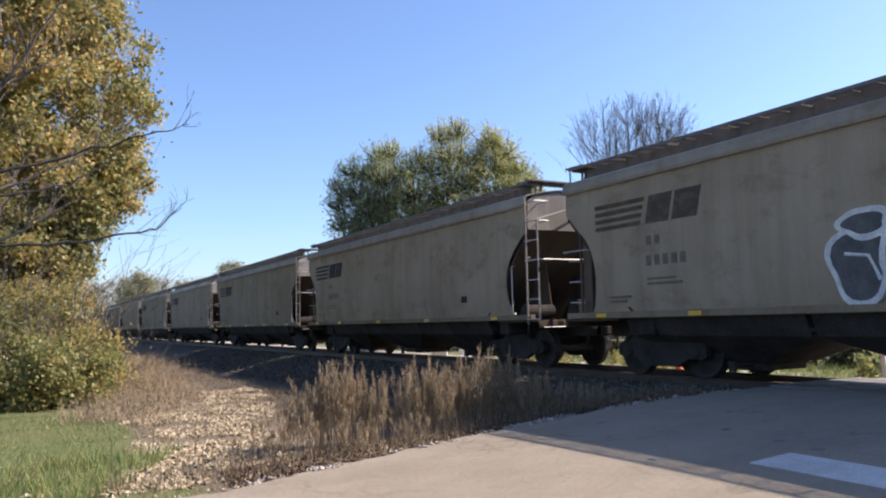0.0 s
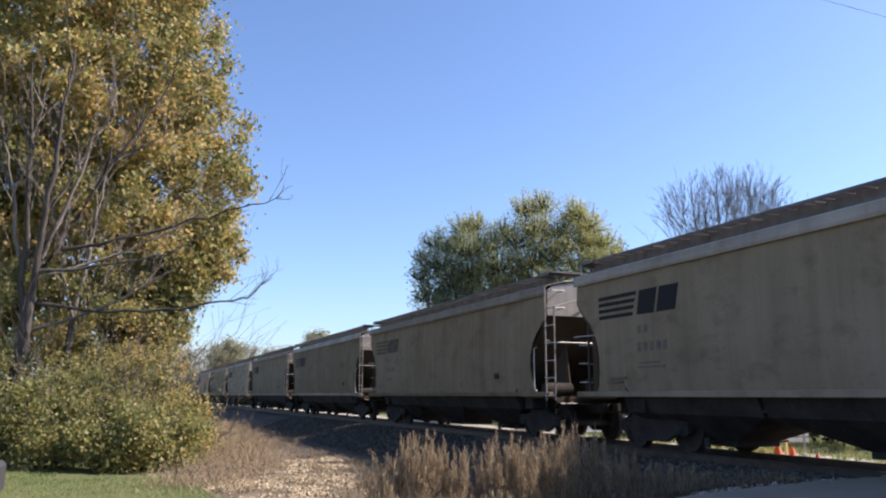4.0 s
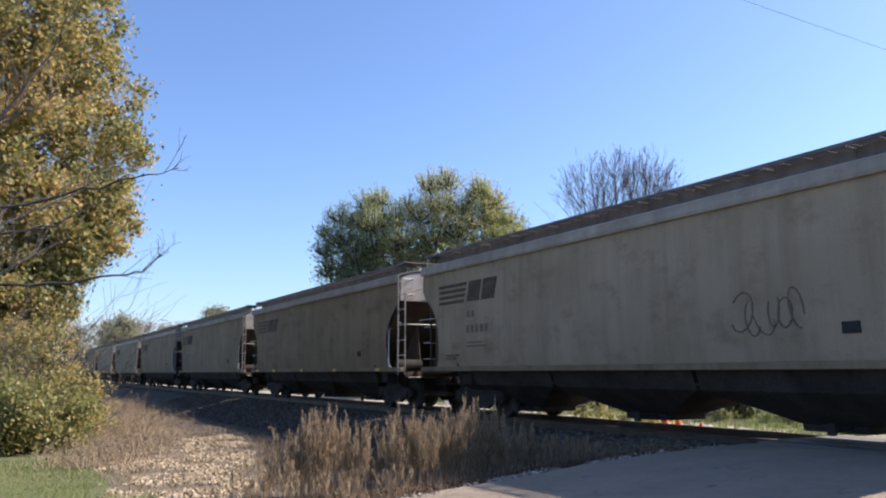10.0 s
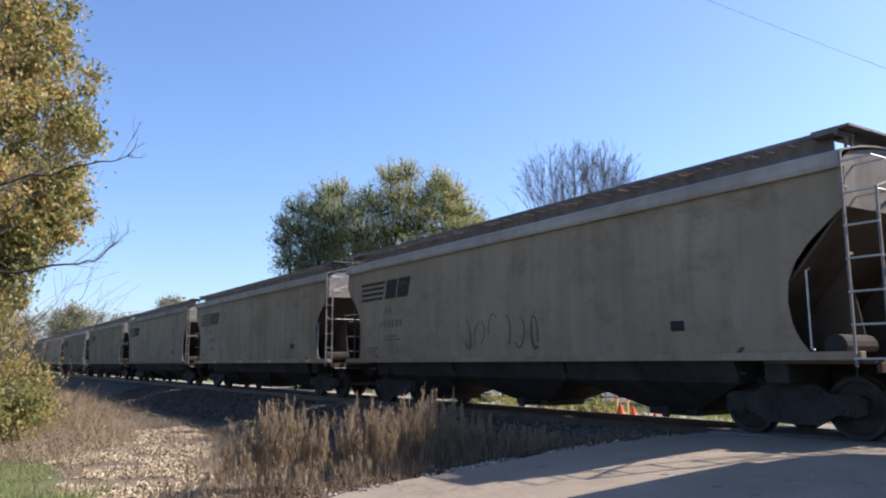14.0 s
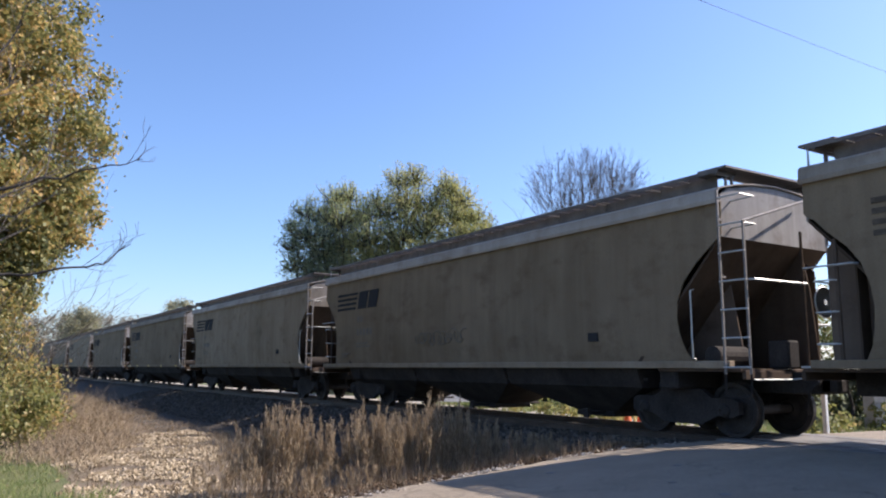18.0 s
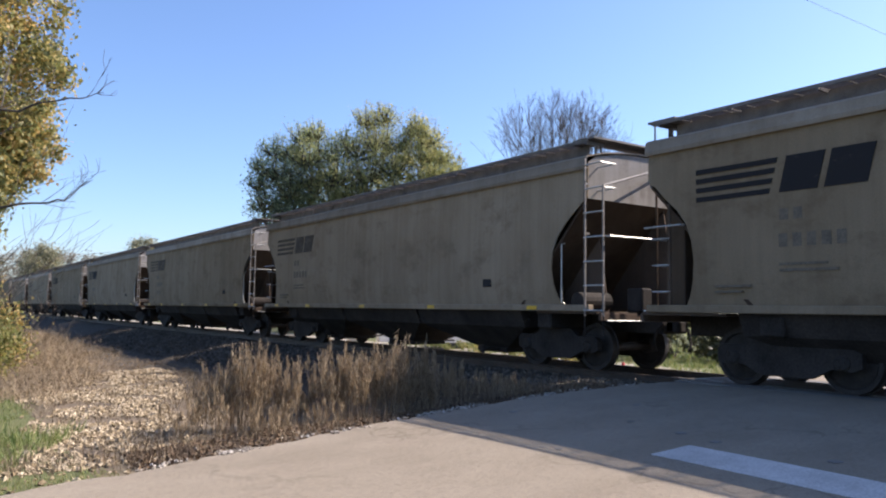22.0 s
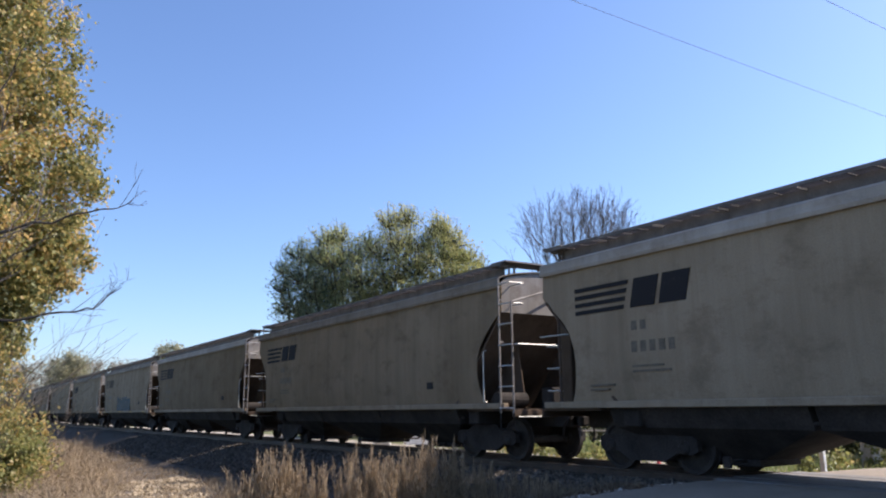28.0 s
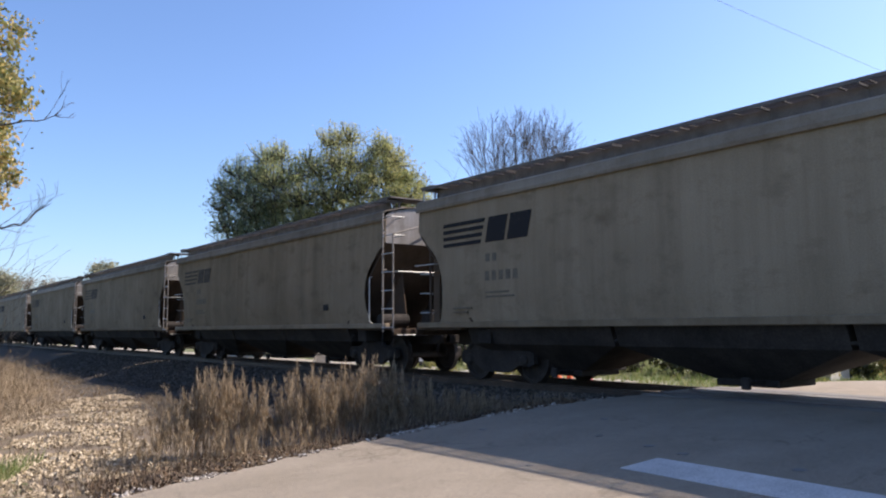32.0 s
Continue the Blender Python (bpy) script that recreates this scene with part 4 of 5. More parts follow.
turf("far_verge_grass", "grass on the verge beyond the tracks", 26000, 16.2, 34, 8.8, 34, lambda x, y: y > road_edge(x) + 0.6 and (x > 20 or y < 17 or noise.noise(Vector((x * 0.5, y * 0.25, 3))) > 0.15), 0.22, 0.03, grass_mat, 0.6, 10)


# ---- tall dry weeds between the road and the ditch ----
def weed_clump(x, y, r, h, n, tone=""):
    ob = thing("weed_clump", f"clump of tall dry brown weeds {tone}beside the road", "weed", (x, y, ground_z(x, y) - 0.02), "weeds along the road")
    a, q = rs.uniform(0, 6.28, n), r * np.sqrt(rs.uniform(0, 1, n))
    base = np.stack([q * np.cos(a), q * np.sin(a) * 0.7, np.zeros(n)], 1)
    hh = h * (0.50 + 0.56 * rs.uniform(0, 1, n) ** 0.8) * (1 - 0.2 * (q / r) ** 2)
    top = base + np.stack([base[:, 0] * 0.35 + rs.normal(0, 0.07, n), base[:, 1] * 0.35 + rs.normal(0, 0.07, n), hh], 1)
    side = np.stack([np.cos(a), np.sin(a), 0 * a], 1) * 0.0045
    tagged(part("dry_stalk", quads_mesh("dry_stalk", np.stack([base - side, base + side, top + side * 0.5, top - side * 0.5], 1), dry_stalk), dry_stalk, ob), kind="stuff")
    c, hs = [], []
    for k in range(46):
        t = (0.46 + 0.56 * rs.uniform(0, 1, n) ** 0.8)[:, None]
        c.append(base + (top - base) * t + rs.normal(0, 1, (n, 3)) * (0.05 * (1.12 - t)))
        hs.append(rs.uniform(0.04, 0.11, n))
    c, hs = np.concatenate(c), np.concatenate(hs)
    plume = blades(rs, c[:, :2], c[:, 2], hs, 0.011, 0.45)
    tagged(part("seed_head_plume", quads_mesh("seed_head_plume", plume, dry_stalk, 3), dry_stalk, ob, "feathery tan seed heads"), kind="stuff")
    return ob


for x, y, r, h, n in ((2.6, 9.2, 0.30, 0.45, 12), (3.0, 9.35, 0.30, 0.72, 26), (3.3, 9.6, 0.22, 0.98, 40), (3.6, 9.5, 0.24, 1.12, 64), (3.92, 9.6, 0.18, 1.0, 40), (4.15, 9.4, 0.15, 0.9, 26), (4.42, 9.8, 0.2, 0.62, 16), (4.8, 9.55, 0.24, 1.12, 60), (5.12, 9.5, 0.2, 1.02, 42),
                      (5.38, 9.75, 0.26, 0.98, 48), (5.66, 9.55, 0.18, 1.2, 48), (6.0, 9.8, 0.26, 1.1, 48), (6.4, 9.9, 0.32, 0.85, 38), (7.0, 9.9, 0.42, 0.66, 34), (7.7, 10.0, 0.45, 0.55, 30), (3.6, 8.95, 0.25, 0.42, 12), (4.5, 9.0, 0.2, 0.34, 8), (8.4, 10.2, 0.4, 0.45, 22),
                      (6.08, 9.7, 0.10, 1.32, 18), (6.5, 9.85, 0.18, 1.22, 24), (6.95, 9.95, 0.22, 1.0, 14), (7.5, 10.05, 0.22, 0.85, 9)):
    weed_clump(x, y, r, h, n)


# ---- trees ----
def limbs(rng, start, way, length, radius, depth, out, tips, spread=0.6, lift=0.25, kids=(2, 4), seg=5, shrink=0.68, fine=0.006):
    """Grow one limb as bent points and let others branch from it."""
    p, d = Vector(start), Vector(way).normalized()
    pts, rad = [p.copy()], [radius]
    for i in range(seg):
        d = (d + Vector((rng.gauss(0, 0.13), rng.gauss(0, 0.13), rng.gauss(0, 0.09) + lift * 0.12))).normalized()
        p = p + d * (length / seg)
        pts.append(p.copy())
        rad.append(max(radius * (1 - 0.62 * (i + 1) / seg), fine * 0.7))
    out.append((pts, rad))
    if depth <= 0:
        tips.append(p.copy())
        return
    for k in range(rng.randint(*kids)):
        i = rng.randint(2, seg)
        a = rng.uniform(0, 6.28)
        off = Vector((math.cos(a), math.sin(a), rng.uniform(-0.2, 0.6)))
        limbs(rng, pts[i], (d + off * spread).normalized(), length * shrink * rng.uniform(0.75, 1.15), max(rad[i] * 0.62, fine), depth - 1, out, tips, spread, lift, kids, seg, shrink, fine)


def wood_mesh(name, rows, material, n=6, thin=0.02):
    g = Geo()
    for pts, rad in rows:
        g.tube(pts, rad, n if rad[0] > thin else 3, False)
    me = bpy.data.meshes.new(name)
    me.from_pydata(g.v, [], g.f)
    me.polygons.foreach_set("use_smooth", [True] * len(me.polygons))
    me.materials.append(material)
    return me


def clumped(n, clumps, spread):
    """Points in soft clumps round the given centres."""
    c = np.array(clumps)[rs.integers(0, len(clumps), n)]
    return c + rs.normal(0, 1, (n, 3)) * spread * rs.uniform(0.35, 1.0, (n, 1))


def shell_clumps(n, centre, radii, inner=0.35, keep=None):
    """Clump centres in an uneven ellipsoid, more of them towards its skin."""
    out = []
    while len(out) < n:
        v = rs.normal(0, 1, 3)
        v /= np.linalg.norm(v)
        wob = 1 + 0.16 * noise.noise(Vector(v * 2.3) + Vector(centre) * 0.37) + 0.10 * noise.noise(Vector(v * 5.5))
        q = v * wob * (inner + (1 - inner) * rs.uniform(0, 1) ** 0.55)
        p = np.array(centre) + q * np.array(radii)
        if keep is None or keep(p):
            out.append(p)
    return out

# ---- the trees beside the ditch: a leafy one and a half-bare one before it ----
def leafy_tree(name, label, at, trunk_h, trunk_r, centre, radii, n_clumps, n_leaves, size, leaf, spread, seed, wood=None, depth=3, lead=6, keep=None, inner=0.35):
    rng = random.Random(seed)
    x, y = at
    z = ground_z(x, y) - 0.1
    ob = thing(name, label, "tree", (x, y, z))
    rows, tips = [], []
    top = Vector((0, 0, trunk_h))
    rows.append(([Vector((0, 0, 0)), Vector((0.03, 0.02, trunk_h * 0.3)), Vector((-0.03, 0.05, trunk_h * 0.65)), top], [trunk_r * 1.35, trunk_r, trunk_r * 0.9, trunk_r * 0.78]))
    part("trunk", wood_mesh("trunk", rows, wood or bark, 10), wood or bark, ob)
    c = Vector(centre) - Vector((x, y, z))
    for k in range(lead):
        a = 6.28 * k / lead + rng.uniform(-0.3, 0.3)
        goal = c + Vector((math.cos(a) * radii[0] * 0.55, math.sin(a) * radii[1] * 0.55, rng.uniform(-0.1, 0.6) * radii[2]))
        way = goal - top * 0.9
        limb_rows = []
        limbs(rng, top * rng.uniform(0.75, 1.0), way, way.length * 0.62, trunk_r * 0.5, depth, limb_rows, tips, 0.55, 0.2)
        part("limb", wood_mesh("limb", limb_rows, wood or bark), wood or bark, ob)
    pts = clumped(n_leaves, shell_clumps(n_clumps, c, radii, inner, keep), spread)
    part("crown", quads_mesh("crown", leaves(rs, pts, size), leaf), leaf, ob, "uneven crown of small leaves")
    return ob


maple = leafy_tree("maple_tree", "broad tree with yellowing green leaves beside the ditch", (-1.6, 25.6), 3.4, 0.19, (-1.9, 25.4, 9.2), (5.2, 3.9, 7.4), 900, 215000, 0.128, leaf_gold, 0.32, 21, inner=0.28)
for bough_at, bough_r, n in (((1.3, 24.2, 4.6), (1.5, 1.2, 1.1), 8500), ((0.1, 24.0, 3.7), (1.5, 1.2, 1.1), 8000), ((2.1, 24.4, 6.0), (1.3, 1.1, 1.2), 8000), ((0.9, 23.6, 3.2), (1.1, 1.0, 0.8), 5500)):
    base = maple.location
    pts = clumped(n, shell_clumps(46, np.array(bough_at) - np.array(base), bough_r, 0.2), 0.24)
    part("low_bough", quads_mesh("low_bough", leaves(rs, pts, 0.128), leaf_gold), leaf_gold, maple, "drooping leafy lower bough")
leafy_tree("shaded_tree", "darker leafy tree behind the yellowing one", (-5.5, 29.5), 3.2, 0.2, (-5.2, 29.5, 8.4), (4.6, 3.5, 7.4), 220, 20000, 0.2, leaf_green, 0.5, 22)


def upright_tree(label, at, trunk_top, trunk_r, leaders, seed):
    """A half-bare tree: a trunk and long leaders (x, z at the start and the end, radius), each with side branches and twigs."""
    rng = random.Random(seed)
    x, y = at
    ob = thing("half_bare_tree", label, "tree", (x, y, ground_z(x, y) - 0.1))
    tx, tz = trunk_top
    part("trunk", wood_mesh("trunk", [([Vector((0, 0, 0)), Vector((0.02, 0, tz * 0.35)), Vector((tx * 0.6, 0, tz * 0.7)), Vector((tx, 0, tz))], [trunk_r * 1.35, trunk_r, trunk_r * 0.85, trunk_r * 0.7])], bark_dark, 12), bark_dark, ob)
    for x0, z0, x1, z1, r in leaders:
        a, b = Vector((x0, 0, z0)), Vector((x1, rng.uniform(-1.0, 0.2), z1))
        rows, tips = [], []
        n = 12
        bow = Vector((rng.uniform(-0.2, 0.1), rng.uniform(-0.2, 0.1), -0.05 * abs(x1 - x0)))
        stem = [a.lerp(b, k / n) + bow * math.sin(math.pi * k / n) + Vector((rng.gauss(0, 0.035), rng.gauss(0, 0.035), 0)) * (k > 0) for k in range(n + 1)]
        rows.append((stem, [max(r * (1 - 0.75 * k / n), 0.012) for k in range(n + 1)]))
        for k in range(9):
            m = rng.randint(3, n - 1)
            d = (stem[m + 1] - stem[m]).normalized()
            off = Vector((rng.choice((-1, 1)) * rng.uniform(0.3, 0.8), rng.uniform(-0.5, 0.3), rng.uniform(0.0, 0.5)))
            limbs(rng, stem[m], d + off * 0.8, rng.uniform(0.6, 1.5), max(0.02, r * 0.3), 2, rows, tips, 0.55, 0.3, (1, 3), 5, 0.62)
        # thin limbs get the lighter tone that imitates sun on twigs
        wood = bark_dark if r > 0.07 else bark_sunlit
        part("limb", wood_mesh("limb", rows, wood, 7), wood, ob, "bare grey limb with twigs")
    return ob


front = upright_tree("half-bare tree with grey upright limbs before the leafy crown", (-2.36, 21.15), (0.15, 3.95), 0.2,
                     ((0.04, 3.1, -0.37, 9.9, 0.085), (0.15, 3.9, 0.67, 10.2, 0.095), (0.2, 4.6, 1.86, 9.8, 0.06), (0.15, 4.2, 3.1, 10.0, 0.075), (0.26, 4.4, 4.3, 6.5, 0.05),
                      (0.04, 4.6, 0.0, 9.6, 0.04), (0.2, 3.1, 3.6, 4.9, 0.05), (1.6, 7.5, 3.2, 8.7, 0.03), (0.37, 6.2, 1.8, 9.4, 0.04), (-0.2, 4.9, -0.95, 8.6, 0.05)), 5)
upright_tree("slim half-bare tree rising through the shrubs", (-1.43, 21.4), (0.2, 3.6), 0.11, ((0.2, 3.6, 0.75, 8.2, 0.06), (0.15, 3.0, 1.4, 6.0, 0.04), (0.2, 3.4, -0.5, 6.4, 0.035)), 6)


def reach(points, r, parent, material=None, seed=1, twigs=6):
    """A long low limb through the given points with side twigs."""
    rng = random.Random(seed)
    base = Vector(parent.location)
    pts = [Vector(p) - base for p in points]
    fine = []
    for a, b in zip(pts, pts[1:]):
        fine += [a.lerp(b, t / 4) + Vector((rng.gauss(0, 0.03), rng.gauss(0, 0.03), rng.gauss(0, 0.03))) for t in range(4)]
    fine.append(pts[-1])
    rows = [(fine, [max(r * (1 - 0.85 * i / (len(fine) - 1)), 0.006) for i in range(len(fine))])]
    tips = []
    for k in range(twigs):
        i = rng.randint(len(fine) // 2, len(fine) - 2)
        d = (fine[i + 1] - fine[i - 1]).normalized()
        limbs(rng, fine[i], d + Vector((rng.uniform(-0.3, 0.5), rng.uniform(-0.4, 0.4), rng.uniform(-0.5, 0.9))), rng.uniform(0.4, 0.9), 0.011, 1, rows, tips, 0.6, 0.1, (1, 3), 4, 0.6)
    part("low_limb", wood_mesh("low_limb", rows, material or bark), material or bark, parent)


def at_dir(az, el, d):
    """The place d metres off from the eye, by its bearing from the track's line and its height angle."""
    return (d * math.cos(radians(el)) * math.sin(radians(az)), d * math.cos(radians(el)) * math.cos(radians(az)), EYE[2] + d * math.sin(radians(el)))


reach([at_dir(-5.6, 6.0, 21.3), at_dir(-2.5, 5.6, 20.9), at_dir(2.5, 5.9, 20.5), at_dir(6.2, 6.6, 20.2), at_dir(8.2, 7.0, 20.2), at_dir(9.8, 8.5, 20.2)], 0.055, front, bark_dark, 3, 9)
reach([at_dir(-4.5, 9.5, 21.2), at_dir(0.5, 11.0, 20.8), at_dir(5.0, 12.6, 20.6), at_dir(8.0, 13.7, 20.5), at_dir(10.2, 14.4, 20.5)], 0.05, front, bark_dark, 8, 5)
reach([at_dir(-5.5, 8.0, 21.2), at_dir(-1.0, 8.9, 20.7), at_dir(2.5, 9.8, 20.4), at_dir(5.0, 11.5, 20.4)], 0.045, front, bark, 9, 6)

# ---- shrubs under them ----
for x, y, w, h, n, leaf in ((1.0, 18.6, 1.0, 1.0, 5200, leaf_bush), (0.1, 18.0, 1.1, 1.35, 6000, leaf_bush), (-1.2, 18.6, 1.2, 1.7, 6500, leaf_bush), (-2.6, 19.0, 1.2, 1.45, 5200, leaf_bush), (0.6, 20.3, 1.1, 2.5, 6000, leaf_gold), (-0.6, 20.0, 1.2, 2.3, 5200, leaf_bush), (-3.8, 19.5, 1.2, 1.2, 3600, leaf_bush), (1.5, 19.6, 0.7, 1.5, 2600, leaf_gold), (-0.7, 21.8, 1.5, 4.3, 9000, leaf_gold), (-2.4, 22.2, 1.6, 4.6, 9000, leaf_bush), (0.7, 22.3, 1.0, 3.3, 5000, leaf_gold)):
    z = ground_z(x, y)
    ob = thing("shrub", "dense leafy shrub turning yellow at the wood's edge", "shrub", (x, y, z), "shrubs under the trees")
    rng = random.Random(int(x * 31 + y * 7))
    rows, tips = [], []
    for k in range(15):
        a = rng.uniform(0, 6.28)
        limbs(rng, (0, 0, 0), (math.cos(a) * 0.7, math.sin(a) * 0.7, 1), h * 0.9, 0.015, 2, rows, tips, 0.6, 0.3, (1, 3), 4)
    part("woody_stem", wood_mesh("stems", rows, bark), bark, ob)
    cl = shell_clumps(26, (0, 0, h * 0.52), (w * 1.05, w * 0.95, h * 0.58), 0.25)
    pts = clumped(int(n * 1.35), cl, 0.24)
    pts = pts[pts[:, 2] > 0.03]
    part("foliage", quads_mesh("foliage", leaves(rs, pts, 0.082), leaf), leaf, ob)

for x, y, w, h, n in ((1.9, 16.2, 1.0, 0.5, 800), (2.6, 18.2, 1.0, 0.55, 800), (1.4, 14.8, 0.8, 0.4, 600), (3.0, 20.5, 1.1, 0.6, 900), (3.4, 24.0, 1.2, 0.6, 900), (3.6, 28.5, 1.3, 0.7, 900), (3.9, 34, 1.5, 0.8, 900), (2.2, 21.5, 0.9, 0.8, 800)):
    ob = thing("dry_brush", "low tangle of dry brown brush on the bank", "shrub", (x, y, ground_z(x, y)), "brush on the bank")
    xy = rs.normal(0, 0.5, (n, 2)) * w
    tagged(part("stem_tangle", quads_mesh("stem_tangle", blades(rs, xy, 0.0, h * rs.uniform(0.3, 0.85, n), 0.012, 1.0), dry_stalk, 3), dry_stalk, ob), kind="stuff")
    pts = np.concatenate([xy[:, :1], xy[:, 1:], (h * rs.uniform(0.1, 0.6, n))[:, None]], 1) + rs.normal(0, 0.1, (n, 3))
    part("foliage", quads_mesh("foliage", leaves(rs, pts[::2], 0.045), dry_grass), dry_grass, ob)

# ---- trees behind the train ----
def spray_tree(label, foot, trunk_h, clumps, n, size, leaf, seed):
    """A tree whose crown is a few uneven clumps (bearing, height angle, distance, radius), each a sheaf of upswept leafy shoots, with limbs that show in the gaps."""
    rng = random.Random(seed)
    x, y = foot
    z = ground_z(x, y) - 0.1
    ob = thing("cottonwood_tree", label, "tree", (x, y, z))
    part("trunk", wood_mesh("trunk", [([Vector((0, 0, 0)), Vector((0.1, 0, trunk_h * 0.5)), Vector((0, 0.1, trunk_h))], [0.45, 0.34, 0.26])], bark_dark, 10), bark_dark, ob)
    heavy = sum((1.3 * c[3]) ** 2.4 for c in clumps)
    pts = []
    for az, el, d, r in clumps:
        r *= 1.3
        c = Vector(at_dir(az, el, d)) - Vector((x, y, z))
        rows, tips = [], []
        start = Vector((0, 0, trunk_h * rng.uniform(0.7, 1.0)))
        stem = [start.lerp(c, k / 6) + Vector((rng.gauss(0, 0.12), rng.gauss(0, 0.12), -0.5 * math.sin(math.pi * k / 6))) for k in range(7)]
        rows.append((stem, [0.14 - 0.015 * k for k in range(7)]))
        shoots = []
        for k in range(int(16 * r) + 12):
            v = Vector((rng.gauss(0, 1), rng.gauss(0, 1), rng.gauss(0.75, 0.7))).normalized()
            reach_out = r * rng.uniform(0.5, 1.0) ** 1.0 * (1.35 if rng.random() < 0.3 else 1.05)
            a0 = c + Vector((v.x, v.y, v.z - 0.45)) * (r * rng.uniform(0.05, 0.35))
            b0 = c + v * reach_out + Vector((0, 0, 0.22 * reach_out))
            mid = a0.lerp(b0, 0.55) + Vector((v.x, v.y, -0.3)) * (0.14 * r)
            shoots.append((a0, mid, b0))
            rows.append(([a0, mid, b0], [0.045, 0.025, 0.01]))
        part("limb", wood_mesh("limb", rows, bark_dark, 5, 0.03), bark_dark, ob)
        m = int(n * r ** 2.4 / heavy)
        a, q, b = (np.array([w[i] for w in shoots]) for i in range(3))
        k = rs.integers(0, len(shoots), m)
        t = rs.uniform(0.05, 1.0, m)[:, None]
        p = (1 - t) ** 2 * a[k] + 2 * t * (1 - t) * q[k] + t ** 2 * b[k]
        pts.append(p + rs.normal(0, 1, (m, 3)) * (0.10 + 0.26 * r * (1 - t) ** 0.8))
    part("crown", quads_mesh("crown", leaves(rs, np.concatenate(pts), size), leaf), leaf, ob, "ragged crown of upswept leafy shoots")


spray_tree("dark blue-green tree in thinning autumn leaf behind the train", (23.0, 53.6), 4.5,
           ((20.9, 8.6, 58, 0.95), (21.0, 9.9, 58, 0.85), (22.0, 11.1, 58.5, 1.05), (22.4, 9.3, 57.5, 1.5), (23.3, 8.0, 58, 1.7), (21.3, 7.2, 58, 1.1), (23.4, 10.6, 59, 1.2), (24.0, 6.2, 58, 2.0), (22.4, 6.0, 58, 1.5)), 21700, 0.14, leaf_blue, 31)
spray_tree("grey-green tree with a ragged top behind the train", (25.0, 52.2), 5.0,
           ((24.1, 12.2, 58, 1.15), (25.1, 12.4, 58.5, 1.1), (24.5, 10.4, 57, 1.6), (26.3, 10.9, 58, 1.45), (26.7, 9.2, 57, 1.8), (24.9, 8.4, 58, 1.8), (27.2, 12.0, 60, 0.9), (26.4, 6.8, 57, 2.0), (27.8, 8.0, 58, 1.6)), 23250, 0.13, leaf_green, 35)
spray_tree("upright yellow-green tree with two ragged tops behind the train", (29.2, 51.6), 5.5,
           ((28.9, 13.6, 59, 1.15), (30.2, 13.8, 59, 1.1), (29.5, 11.9, 58, 1.7), (28.1, 11.2, 57.5, 1.25), (31.1, 12.0, 58.5, 1.3), (29.0, 9.4, 57, 1.9), (31.0, 9.9, 57, 1.7), (29.5, 7.4, 57, 2.0), (31.6, 7.6, 57, 2.0)), 24800, 0.13, leaf_lime, 36)
spray_tree("spreading yellow-green tree turning gold behind the train", (32.8, 48.6), 5.0,
           ((32.6, 13.0, 58.5, 1.1), (33.6, 12.3, 58, 1.1), (32.7, 10.9, 57.5, 1.5), (34.6, 10.9, 58, 1.0), (35.6, 10.1, 58, 0.75), (33.9, 9.3, 57, 1.6), (35.2, 8.6, 57, 1.3)), 19375, 0.13, leaf_lime, 32)


def twiggy_tree(label, at, height, stems, seed):
    """A leafless tree of several upright stems, (bearing and height angle of each top), that fork at sharp angles into a haze of fine twigs."""
    rng = random.Random(seed)
    x, y = at
    z = ground_z(x, y) - 0.1
    ob = thing("bare_tree", label, "tree", (x, y, z))
    fork = height * 0.2
    part("trunk", wood_mesh("trunk", [([(0, 0, 0), (0.1, 0, fork * 0.5), (0, 0.1, fork)], [0.42, 0.36, 0.3])], bark_dark, 10), bark_dark, ob)
    for lean, el in stems:
        tip = Vector(at_dir(lean, el, 65.0 + rng.uniform(-2, 2))) - Vector((x, y, z))
        base = Vector((rng.gauss(0, 0.12), rng.gauss(0, 0.12), fork * rng.uniform(0.9, 1.2)))
        out = Vector((tip.x, tip.y, 0))
        stem = []
        for i in range(13):
            f = i / 12
            stem.append(base + (tip - base) * f + out * (0.16 * math.sin(math.pi * f)) + Vector((rng.gauss(0, 0.05), rng.gauss(0, 0.05), 0)))
        rows, tips = [(stem, [0.11 * (1 - 0.88 * i / 12) for i in range(13)])], []
        for k in range(12):
            f = rng.uniform(0.4, 0.96)
            i = min(int(f * 12), 11)
            d = (stem[i + 1] - stem[i]).normalized()
            a = rng.uniform(0, 6.28)
            way = d + Vector((math.cos(a), math.sin(a), 0.15)) * rng.uniform(0.3, 0.65)
            limbs(rng, stem[i], way, (tip - stem[i]).length * 0.5 + 0.6, 0.042 * (1.2 - 0.7 * f), 2, rows, tips, 0.5, 0.4, (2, 5), 4, 0.56, 0.012)
        part("limb", wood_mesh("limb", rows, bark_dark, 5, 0.04), bark_dark, ob, "bare grey limb with fine twigs")
    return ob


twiggy_tree("leafless tree with a rounded dome of fine upright twigs", (43.9, 47.6), 20.4,
            ((39.4, 13.8), (40.2, 15.0), (41.0, 15.6), (41.9, 15.2), (42.8, 15.9), (43.5, 15.7), (44.3, 16.0), (45.2, 15.6), (45.9, 15.1), (46.6, 14.2), (47.0, 12.9), (41.4, 14.2), (43.8, 14.6), (45.4, 14.0)), 14)
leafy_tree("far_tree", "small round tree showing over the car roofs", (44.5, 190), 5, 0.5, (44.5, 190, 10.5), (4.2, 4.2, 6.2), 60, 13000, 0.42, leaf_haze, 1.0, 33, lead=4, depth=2)
